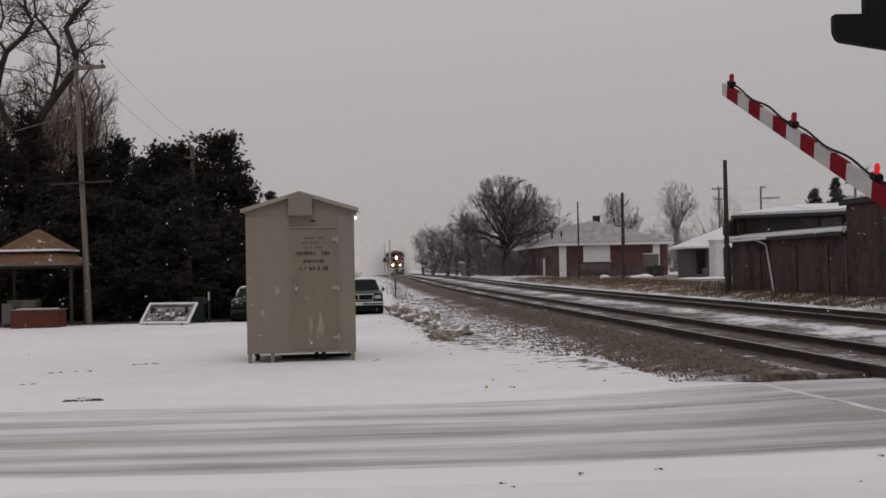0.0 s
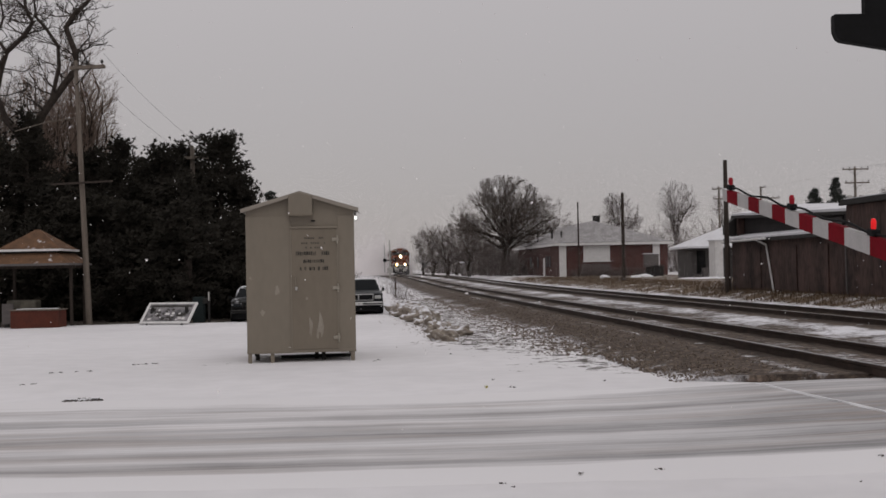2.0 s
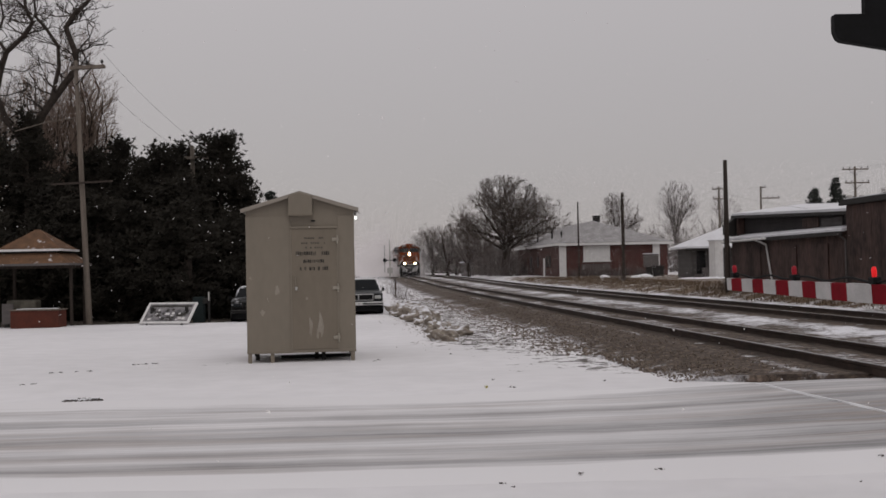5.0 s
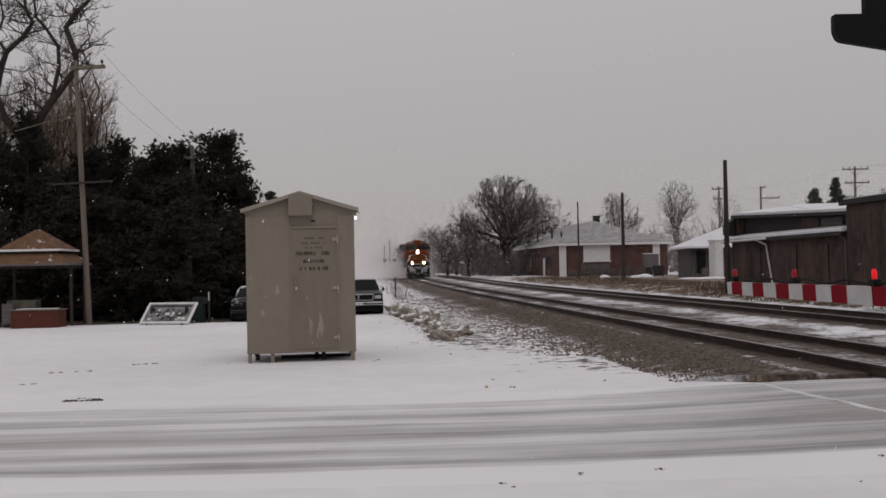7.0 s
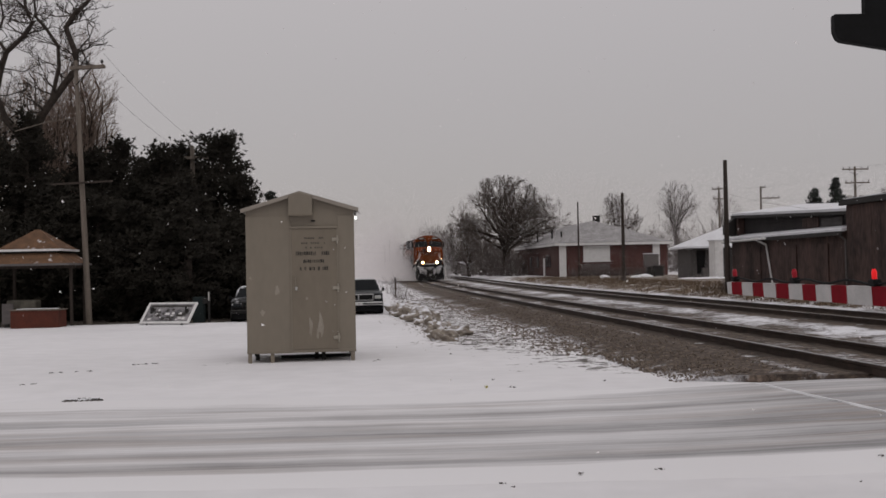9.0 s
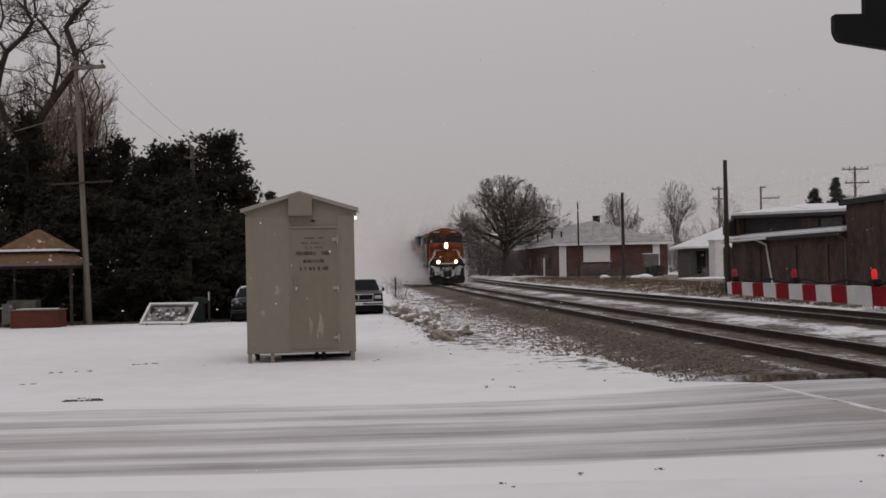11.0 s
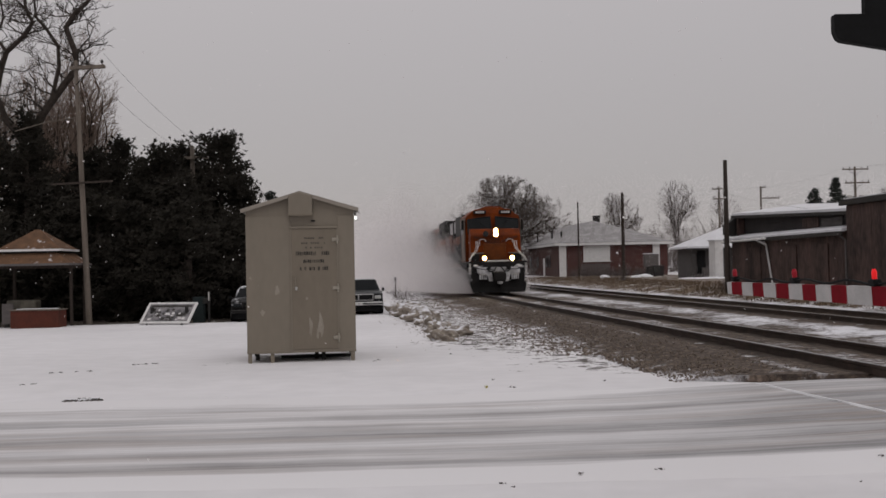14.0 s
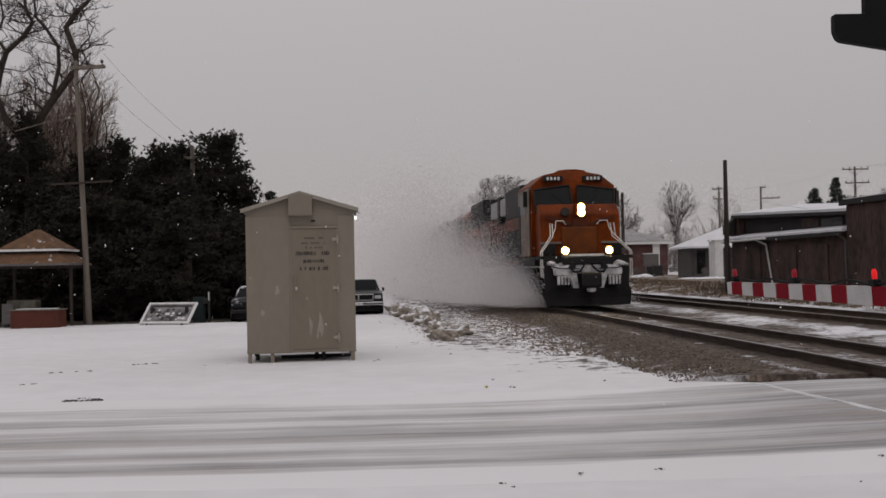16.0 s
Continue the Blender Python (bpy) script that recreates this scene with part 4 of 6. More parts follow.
    for x, y, w, hh in ((18.3, 103, 0.75, 0.3), (17.0, 100, 0.45, 0.2), (14.4, 101, 0.45, 0.3), (20.4, 86, 1.5, 0.14), (19.0, 87.5, 0.9, 0.12)):
        rnd = random.Random(int(x * 10))
        bm = bmesh.new()
        bmesh.ops.create_icosphere(bm, subdivisions=3, radius=1)
        for q in bm.verts:
            k = 1 + 0.25 * noise.noise(q.co * 2 + Vector((x, 0, 0)))
            q.co = Vector((q.co.x * w * k, q.co.y * 0.7 * k, q.co.z * hh * k))
        s = part("snow_heap", bm, M_SNOW)
        s.matrix_world = pose(x, y, ground_z(x, y))
        tagged(s, "rounded heap of shovelled snow", "snow heap", "snow heaps")


def build_white_roof_house():
    h = thing("low_house", pose(19.5, 90, ground_z(20, 91) - 0.02, 0, 0, 1.0), "low grey house under a thick white snow roof", "house")
    part("wall", bx(0.3, 8, 0.2, 0.45, -0.3, 2.4), M_PORCH, h)
    part("wall", bx(0.3, 0.55, 0.45, 5, -0.3, 2.4), M_PORCH, h)
    part("wall", bx(7.75, 8, 0.45, 5, -0.3, 2.4), M_PORCH, h)
    a, b, c, d = (-0.3, -0.5, 2.38), (8.4, -0.5, 2.38), (8.4, 5.5, 2.38), (-0.3, 5.5, 2.38)
    r0, r1 = (4.6, 2.4, 4.4), (5.6, 2.6, 4.4)
    for q in ((a, b, r0), (b, c, r1, r0), (c, d, r1), (d, a, r0, r1)):
        part("roof", roof_plane(q, 0.16), M_ROOFFULL, h, "thick smooth snow on the roof")
    part("fascia", bx(-0.32, 8.4, -0.52, -0.46, 2.24, 2.4), M_DARK, h)
    # black panel on the closed wall, imitates the unlit opening
    part("doorway", bx(0.72, 1.42, 0.15, 0.197, 0.3, 2.2), M_BLACK, h, "black panel standing in for the dark of an open doorway")
    part("white_bin", bx(1.05, 1.5, -0.5, -0.1, -0.1, 0.85, bevel=0.05), M_GREYWALL, h)
    part("porch_post", bx(1.75, 1.85, -0.4, -0.3, -0.2, 2.3), M_GREYWALL, h)
    part("bench", bx(0.4, 0.95, -0.6, -0.2, -0.1, 0.35), M_GREYWALL, h)
    k = thing("white_shed", pose(20.6, 86.5, ground_z(21, 86) - 0.02, 0, 0, TURN), "tall narrow white painted shed", "shed")
    part("case", bx(0.22, 0.85, 0, 1.5, -0.1, 2.9), M_WHITE, k)
    part("roof_cap", bx(0.12, 0.95, -0.06, 1.56, 2.9, 2.98), M_ROOFFULL, k)
    part("door", bx(0.28, 0.8, -0.03, -0.002, 0.3, 2.1), M_WHITE, k)


def build_barn():
    """Local x runs across the line, away from it; y along it."""
    o = line(37.8, 17.35)
    b = thing("barn", Matrix.Translation((o.x, o.y, 0.4)) @ pose(0, 0, 0, 0, 0, TURN), "dark weathered barn with snowy lean-to roof and white downpipes", "barn")
    L, E = 12.0, 2.24
    part("front_wall", bx(0, 0.2, 0, L, -0.2, E), M_BARN, b)
    part("end_wall", bx(0.2, 6, L - 0.2, L, -0.2, 3.36), M_BARN, b)
    part("upper_wall", prism([(0.02, E + 0.05), (L - 0.2, E + 0.05), (L - 0.2, 3.34), (0.02, 2.94)], "x", 0.5, 0.7), M_BARN_DARK, b)
    part("lean_to_roof", roof_plane([(-0.35, -0.1, E - 0.02), (-0.35, L + 0.3, E - 0.02), (0.52, L + 0.3, E + 0.16), (0.52, -0.1, E + 0.16)], 0.1), M_ROOFFULL, b, "lean-to roof under snow")
    part("main_roof", roof_plane([(0.12, 0.02, 2.92), (0.12, L + 0.4, 3.34), (3.4, L + 0.4, 3.74), (3.4, 0.02, 3.14)], 0.12), M_ROOFFULL, b, "upper roof under snow")
    part("main_roof", roof_plane([(6.7, 0.02, 2.92), (6.7, L + 0.4, 3.34), (3.4, L + 0.4, 3.74), (3.4, 0.02, 3.14)], 0.12), M_ROOFFULL, b)
    part("eave_board", bx(-0.37, -0.33, -0.1, L + 0.3, E - 0.14, E + 0.0), M_DARK, b)
    part("eave_board", prism([(0.02, 2.83), (L + 0.4, 3.24), (L + 0.4, 3.36), (0.02, 2.94)], "x", 0.08, 0.13), M_DARK, b)
    for y, slant in ((L + 0.05, 0.0), (L - 4.4, 0.75), (0.12, 0.0)):
        part("downpipe", rods([(-0.4, y + 0.5 * slant, E - 0.1), (-0.12, y, E - 0.3), (-0.1, y - slant, -0.2)], 0.04, 8), M_WHITE if slant else M_GREYWALL, b, "white metal downpipe" if slant else "grey metal downpipe")
    part("gutter", rods([(-0.42, 6.9, E - 0.06), (-0.42, L + 0.2, E - 0.08)], 0.05, 8), M_WHITE, b)
    n = 24
    for i in range(n):
        y = 0.02 + (L - 0.04) * i / n
        part("board", bx(-0.03 - 0.004 * (i % 3), -0.002, y, y + (L / n) * 0.985, -0.15, E - 0.12), M_BARN, b)
    for y in (1.7, 4.6, 8.4):
        part("door_leaf", bx(-0.075, -0.047, y, y + 1.25, -0.1, 1.85), M_BARN, b)
    part("upper_panel", bx(0.45, 0.497, 1.6, 3.4, E + 0.2, 2.82), M_PORCH, b)
    part("upper_panel", bx(0.45, 0.497, 3.7, 5.2, E + 0.2, 2.9), M_BARN, b)
    part("gable_hood", prism([(-0.25, 2.5), (0.1, 2.42), (0.9, 2.42), (0.9, 3.3), (0.35, 3.38), (-0.25, 2.95)], "y", L + 0.05, L + 0.6, bevel=0.02), M_DARK, b, "dark boarded hood at the gable")
    # the taller brown building that adjoins it
    o = line(21.35, 17.25)
    t = thing("warehouse", Matrix.Translation((o.x, o.y, 0.4)) @ pose(0, 0, 0, 0, 0, TURN), "rusty brown metal warehouse with a flat roof", "warehouse")
    L2 = 16.4
    part("front_wall", bx(0, 0.2, 0, L2, -0.2, 3.2), M_BARN, t)
    part("end_wall", bx(0.2, 9, L2 - 0.2, L2, -0.2, 3.2), M_BARN, t)
    part("roof", bx(-0.15, 9.2, -0.2, L2 + 0.15, 3.2, 3.32), M_DARK, t)
    part("roof_snow", bx(-0.05, 9.1, -0.1, L2 + 0.05, 3.322, 3.36), M_ROOFFULL, t)
    for i in range(26):
        y = 0.05 + i * (L2 - 0.1) / 26
        part("rib_panel", bx(-0.04 - 0.005 * (i % 3), -0.002, y, y + 0.62, -0.15, 3.1), M_BARN, t)
    for y in (11.3,):
        w = part("window", bx(-0.075, -0.06, y, y + 1.5, 1.8, 2.95), M_GREYWALL, t)
        part("window_frame", bx(-0.085, -0.076, y - 0.06, y + 0.96, 1.94, 2.0), M_GREYWALL, w)
    part("gutter", bx(-0.2, -0.1, -0.2, L2 + 0.2, 3.12, 3.22), M_DARK, t)


# ======== trees ========
def bare_tree(x, y, h, w, seed, label, low=0.42, limbs=12, r=0.3, fine=(9, 6, 4), twig=None, min_r=0.012, rise=5, group="bare trees", clear=0.16):
    """A leafless tree: trunk, bent limbs, and ever finer twigs that fill a rounded crown h high and w wide."""
    rnd = random.Random(seed)
    tree = thing("bare_tree", pose(x, y, ground_z(x, y) - 0.05), label, "tree", group)
    TV, TF, CV, CF = [], [], [], []
    zc = h * low

    def reach(p, d):
        rz = h - zc if p.z + d.z > zc else zc * 0.72
        a = Vector((p.x / (w / 2), p.y / (w / 2), (p.z - zc) / rz))
        b = Vector((d.x / (w / 2), d.y / (w / 2), d.z / rz))
        bb, ab, aa = b.dot(b), a.dot(b), a.dot(a) - 1
        disc = ab * ab - bb * aa
        return max(0.15, (-ab + math.sqrt(disc)) / bb) if disc > 0 else 0.15

    def twigs(p, d, ln, r0, lev):
        n = 3 if lev < 3 else 2
        pts, rad = [p], [max(r0, min_r)]
        for k in range(n):
            d = (d + Vector((rnd.gauss(0, 0.16), rnd.gauss(0, 0.16), rnd.gauss(0.05, 0.14)))).normalized()
            pts.append(pts[-1] + d * (ln / n))
            rad.append(max(min_r * 0.6, r0 * (1 - 0.7 * (k + 1) / n)))
        tube(CV, CF, pts, rad, 3)
        if lev >= len(fine):
            return
        for k in range(fine[lev]):
            t = 0.2 + 0.78 * (k + rnd.random()) / fine[lev]
            a = min(n - 1, int(t * n))
            q = pts[a].lerp(pts[a + 1], t * n - a)
            nd = (d + Vector((rnd.gauss(0, 0.55), rnd.gauss(0, 0.55), rnd.gauss(0.12, 0.45)))).normalized()
            twigs(q, nd, min(reach(q, nd) * rnd.uniform(0.55, 1.02), ln * rnd.uniform(0.42, 0.75)), r0 * 0.5, lev + 1)

    top = zc * 0.8
    lean = [Vector((0, 0, 0))] + [Vector((rnd.gauss(0, 0.012) * h, rnd.gauss(0, 0.012) * h, top * k / 3)) for k in (1, 2, 3)]
    tube(TV, TF, lean, [r * 1.15, r, r * 0.9, r * 0.7], 8)
    for k in range(limbs):
        el, az = radians(rise + (86 - rise) * ((k * 0.4142 + 0.13) % 1.0)), k * 2.4 + rnd.uniform(-0.3, 0.3)
        out = Vector((math.cos(el) * math.cos(az), math.cos(el) * math.sin(az), math.sin(el)))
        start = Vector((0, 0, h * clear)).lerp(lean[3], rnd.uniform(0.2, 1.0))
        end = Vector((out.x * w / 2, out.y * w / 2, zc + out.z * (h - zc))) * rnd.uniform(0.78, 0.93)
        mid = start.lerp(end, 0.42) + Vector((0, 0, 0.07 * h * math.cos(el))) + Vector((rnd.gauss(0, 0.02), rnd.gauss(0, 0.02), 0)) * h
        pts = []
        for m in range(7):
            t = m / 6
            p = start.lerp(mid, t).lerp(mid.lerp(end, t), t)
            pts.append(p + Vector((rnd.gauss(0, 0.012), rnd.gauss(0, 0.012), rnd.gauss(0, 0.008))) * h * min(1, m))
        r1 = r * rnd.uniform(0.36, 0.5)
        rad = [max(min_r, r1 * (1 - 0.13 * m)) for m in range(7)]
        tube(TV, TF, pts, rad, 5)
        ln = (end - start).length
        for m in range(fine[0]):
            t = 0.22 + 0.78 * (m + rnd.random()) / fine[0]
            a = min(5, int(t * 6))
            q = pts[a].lerp(pts[a + 1], t * 6 - a)
            along = (pts[a + 1] - pts[a]).normalized()
            away = Vector((q.x, q.y, (q.z - zc) * 0.8)).normalized()
            nd = (along * 0.55 + away * 0.35 + Vector((rnd.gauss(0, 0.5), rnd.gauss(0, 0.5), rnd.gauss(0.15, 0.4)))).normalized()
            twigs(q, nd, min(reach(q, nd) * rnd.uniform(0.6, 1.0), ln * rnd.uniform(0.25, 0.5)), rad[a] * 0.45, 1)
    trunk = raw("trunk", TV, TF, M_BARK, tree)
    raw("crown", CV, CF, twig or M_TWIG, tree, "fine leafless twigs")
    for p in trunk.data.polygons:
        p.use_smooth = True
    return tree


def pine(x, y, h, w, seed, base=0.06, material=None, n=3700, label="tall dark pine with dense drooping needles", lean=0.0, group="dark pines", spike=0.19, z=None, cone=False):
    """A conifer: tapered trunk, whorls of limbs, needle sprays in uneven clumps."""
    rnd = random.Random(seed)
    t = thing("pine_tree", pose(x, y, (ground_z(x, y) if z is None else z) - 0.05), label, "tree", group)
    V, F = [], []
    tube(V, F, [Vector((0, 0, 0)), Vector((lean * 0.5, 0, h * 0.5)), Vector((lean, 0, h * 0.96))], [0.2, 0.14, 0.03], 8)
    limbs = []
    k = 130 if cone else 46
    for i in range(k):
        z = h * (base + (0.97 - base) * (i + rnd.random()) / k)
        u = (z / h - base) / (1 - base)
        reach = w * ((1.03 - u) ** 0.95 if cone else (1 - u ** 2.2) ** 0.6) * rnd.uniform(0.7, 1.12) * (0.85 + 0.3 * noise.noise((seed, z * 0.7, 0)))
        a = rnd.uniform(0, 6.283)
        tip = Vector((lean * u + reach * math.cos(a), reach * math.sin(a), z + reach * rnd.uniform(-0.15, 0.3)))
        root = Vector((lean * u, 0, z - 0.1))
        tube(V, F, [root, root.lerp(tip, 0.5) + Vector((0, 0, 0.1)), tip], [0.045, 0.03, 0.012], 4)
        limbs.append((root, tip))
    raw("trunk", V, F, M_BARK, t)
    V, F = [], []
    for i in range(n):
        root, tip = rnd.choice(limbs)
        c = root.lerp(tip, 1 - 0.75 * rnd.random() ** 1.7) + Vector((rnd.gauss(0, 0.22), rnd.gauss(0, 0.22), rnd.gauss(0, 0.16))) * (1.2 * (1.02 - tip.z / h) + 0.3 if cone else 1.0)
        out = Vector((c.x, c.y, 0.4)).normalized()
        for k in range(7):
            d = (out * 0.5 + Vector((rnd.gauss(0, 0.7), rnd.gauss(0, 0.7), rnd.gauss(0.15, 0.5)))).normalized()
            u = d.orthogonal().normalized() * spike * 0.22
            b = len(V)
            L = spike * rnd.uniform(0.6, 1.2)
            V += [c - u, c + u, c + d * L]
            F.append((b, b + 1, b + 2))
    raw("crown", V, F, material or M_PINE, t, "dark green needle sprays")
    return t


def bush(x, y, w, h, seed, n=130, label="tangled leafless brush beside the line", material=None, group="trackside brush", stem=0.012):
    rnd = random.Random(seed)
    V, F = [], []
    for i in range(n):
        p = Vector((rnd.gauss(0, w * 0.35), rnd.gauss(0, w * 0.3), 0))
        d = Vector((rnd.gauss(0, 0.35), rnd.gauss(0, 0.35), 1)).normalized()
        ln = h * rnd.uniform(0.45, 1.0) * (1 - 0.35 * min(1, abs(p.x) / w))
        pts = [p]
        for k in range(3):
            d = (d + Vector((rnd.gauss(0, 0.2), rnd.gauss(0, 0.2), 0))).normalized()
            pts.append(pts[-1] + d * ln / 3)
        tube(V, F, pts, [stem, stem * 0.8, stem * 0.6, stem * 0.4], 3)
        for k in range(6):
            q = pts[1 + k % 3]
            e = (d + Vector((rnd.gauss(0, 0.7), rnd.gauss(0, 0.7), rnd.gauss(0, 0.3)))).normalized()
            tube(V, F, [q, q + e * ln * rnd.uniform(0.15, 0.35)], [stem * 0.6, stem * 0.3], 3)
    b = raw("brush", V, F, material or M_TWIG)
    b.matrix_world = pose(x, y, ground_z(x, y))
    return tagged(b, label, "brush", group)


build_hut()
ARM = build_gate()
build_shelter()
build_sign()
build_poles()
TRUCK = vehicle(pose(-3.08, 40.8, 0.0, 0, 0, 4), M_TRUCK, "dark pickup truck with bright bumper parked in snow", "pickup truck")
TRUCK.scale = (0.97, 1.0, 0.88)
# a dark sedan, for which the flattened pickup shape stands in
CAR = vehicle(pose(-5.95, 36.4, 0.0, 0, 0, 10), M_SILVER, "black car with snowy bonnet parked behind the hut, in a pickup's shape", "pickup truck", M_DARK)
CAR.scale = (0.98, 1.0, 0.78)
build_brick_house()
build_white_roof_house()
build_barn()


def old_tree():
    """The gnarled old tree among the pines, its main limbs bent."""
    rnd = random.Random(6)
    t = thing("old_tree", pose(-17.6, 48.4, -0.05), "old gnarled leafless tree with thick crooked limbs", "tree", "bare trees")
    V, F, CV, CF = [], [], [], []
    tube(V, F, [Vector(p) for p in ((0, 0, 0), (0.1, 0, 3.5), (0.0, 0, 6.5), (0.25, 0, 8.3))], [0.4, 0.36, 0.32, 0.3], 9)
    limbs = (((0.2, 0, 7.9), (0.57, 0, 8.67), (1.11, 0.1, 9.44), (1.98, 0.1, 10.57), (1.99, 0.0, 11.2), (1.54, 0.1, 12.35), (1.86, 0.2, 12.91), (2.5, 0.2, 13.5), (2.8, 0.2, 14.1)),
             ((0.9, 0, 9.1), (1.2, 0.2, 10.68), (1.14, 0.3, 11.6), (0.62, 0.3, 12.37), (0.24, 0.2, 12.84), (0.17, 0.2, 13.55), (0.0, 0.2, 14.2)),
             ((0.0, 0, 7.2), (-1.1, 0.2, 8.4), (-1.53, 0.2, 9.5), (-1.25, 0.1, 10.63), (-1.02, 0.1, 11.33), (-0.24, 0.2, 12.09), (0.09, 0.2, 12.62), (-0.22, 0.2, 13.24), (-0.26, 0.2, 14.05)),
             ((-1.5, 0.2, 9.5), (-2.1, 0.4, 10.4), (-1.9, 0.3, 11.4), (-2.3, 0.2, 12.6), (-2.0, 0.2, 14.0)),
             ((-1.02, 0.1, 11.33), (-1.5, 0.2, 12.0), (-1.2, 0.3, 12.9), (-1.4, 0.3, 14.0)))
    def twigs(p, d, ln, r, lev):
        pts, rad = [p], [r]
        for i in range(3):
            d = (d + Vector((rnd.gauss(0, 0.28), rnd.gauss(0, 0.28), rnd.gauss(0.04, 0.22)))).normalized()
            pts.append(pts[-1] + d * ln / 3)
            rad.append(r * (1 - 0.25 * (i + 1)) + 0.004)
        tube(CV, CF, pts, rad, 3)
        if lev:
            for i in range(3):
                a = rnd.uniform(0, 6.283)
                twigs(pts[1 + i % 3], (d * 0.6 + Vector((math.cos(a), math.sin(a), rnd.uniform(-0.1, 0.5))) * 0.6).normalized(), ln * rnd.uniform(0.45, 0.7), r * 0.6, lev - 1)
    for k, limb in enumerate(limbs):
        pts = [Vector(p) for p in limb]
        r0 = (0.19, 0.1, 0.16, 0.1, 0.08)[k]
        tube(V, F, pts, [r0 * (1 - 0.62 * i / (len(pts) - 1)) for i in range(len(pts))], 7)
        for i in range(1, len(pts)):
            for _ in range(3):
                a = rnd.uniform(0, 6.283)
                twigs(pts[i], Vector((math.cos(a) - 0.25, math.sin(a), rnd.uniform(0.1, 0.8))).normalized(), rnd.uniform(0.8, 1.7), r0 * 0.26, 3)
    raw("trunk", V, F, M_BARK, t)
    raw("crown", CV, CF, M_TWIG_DARK, t, "sparse crooked twigs")


def build_trees():
    for i, (x, y, h, w) in enumerate(((-19.5, 47, 7.9, 2.5), (-16.7, 45.5, 7.3, 2.4), (-14.3, 47.5, 6.95, 2.2), (-12.6, 49.5, 6.9, 1.5), (-11.6, 46.8, 7.0, 2.2), (-10.0, 48.5, 7.75, 2.1), (-9.1, 46.6, 7.5, 1.9), (-8.2, 46.0, 5.6, 1.35), (-15.3, 48.6, 6.9, 1.9), (-13.4, 50.5, 6.9, 1.9), (-11.0, 50.5, 6.8, 2.0), (-17.4, 47.4, 8.7, 0.75), (-18.2, 46.2, 7.6, 2.0), (-11.3, 48.6, 7.4, 1.6), (-13.15, 46.0, 7.35, 0.5))):
        pine(x, y, h, w, 20 + i, spike=0.145, n=3600)
    for i, (x, y, h, w) in enumerate(((-16.4, 40.2, 4.1, 1.9), (-13.9, 41.2, 4.2, 2.0), (-11.0, 39.8, 4.0, 1.75), (-8.9, 39.4, 4.0, 1.75), (-7.4, 40.4, 3.6, 1.1), (-12.5, 41.0, 4.6, 1.7), (-9.9, 42.5, 5.2, 1.8), (-14.8, 43.5, 5.2, 1.9), (-12.0, 44.2, 5.2, 1.9))):
        pine(x, y, h, w, 50 + i, base=0.0, label="dense low dark evergreen reaching the ground", n=2300)
    old_tree()
    # fine-twigged trees rising behind the pines
    for x, y, h, w, sd in ((-17.9, 57, 12.7, 3.4, 28), (-20.6, 58, 13.3, 4.6, 27), (-22.6, 56, 12.6, 4.0, 10), (-19.3, 60, 12.2, 3.4, 9), (-18.9, 55, 11.6, 2.8, 19), (-21.4, 53.5, 11.9, 5.0, 23), (-18.0, 53, 10.6, 3.6, 24)):
        bare_tree(x, y, h, w, sd, "leafless tree with fine upright twigs", low=0.62, limbs=11, r=0.2, fine=(7, 5, 3), twig=M_TWIG_BROWN, min_r=0.008, rise=30)
    bare_tree(-19.9, 62, 16.6, 4.6, 12, "tall leafless tree rising above the pines", low=0.6, limbs=10, r=0.26, fine=(7, 5, 4), twig=M_TWIG_BROWN, min_r=0.008, rise=15)
    # the large round tree and the belt of growth beyond the tracks
    bare_tree(7.2, 131, 11.9, 13.9, 8, "broad leafless tree with a rounded crown", low=0.42, limbs=21, r=0.5, fine=(9, 6, 4), twig=M_TWIG_MID, min_r=0.019, rise=2)
    bare_tree(13.6, 150, 11.2, 8.0, 33, "leafless tree with a thin pale crown", low=0.5, limbs=11, r=0.26, fine=(8, 5, 4), min_r=0.016, rise=5, group="trees along the line")
    for x, y, h, w, sd in ((3.4, 150, 9.0, 7.0, 31), (-1.6, 185, 9.3, 8.0, 34), (2.2, 178, 8.6, 8.0, 35), (5.2, 165, 8.4, 8.0, 36), (-3.6, 205, 8.6, 8.5, 37), (0.6, 165, 8.2, 7.0, 39), (10.5, 150, 7.5, 8, 48)):
        bare_tree(x, y, h, w, sd, "leafless tree in the belt along the line", low=0.3, limbs=11, r=0.26, fine=(6, 5, 3), min_r=0.026, rise=0, group="trees along the line")
    bare_tree(33.0, 160, 13.1, 8.0, 41, "tall narrow leafless tree behind the houses", low=0.62, limbs=12, r=0.28, fine=(7, 5, 3), min_r=0.011, rise=38, group="trees behind the houses")
    bare_tree(23.3, 150, 10.9, 7.6, 42, "leafless tree behind the brick house", low=0.5, limbs=12, r=0.28, fine=(7, 5, 4), min_r=0.017, rise=5, group="trees behind the houses")
    bare_tree(39.5, 158, 11.5, 5.0, 43, "thin leafless tree behind the houses", low=0.62, limbs=8, r=0.2, fine=(6, 4, 3), min_r=0.012, rise=38, group="trees behind the houses")
    bare_tree(46.3, 112, 9.6, 7.5, 44, "leafless tree behind the warehouse", low=0.5, limbs=12, r=0.28, fine=(8, 5, 4), min_r=0.014, rise=5, group="trees behind the houses")
    pine(39.5, 120, 9.0, 2.9, 61, material=M_SPRUCE, spike=0.26, n=2400, label="dark spruce behind the barn", group="spruces", cone=True)
    pine(41.5, 119, 10.1, 2.7, 62, material=M_SPRUCE, spike=0.24, n=2600, label="dark spruce behind the barn", group="spruces", cone=True)
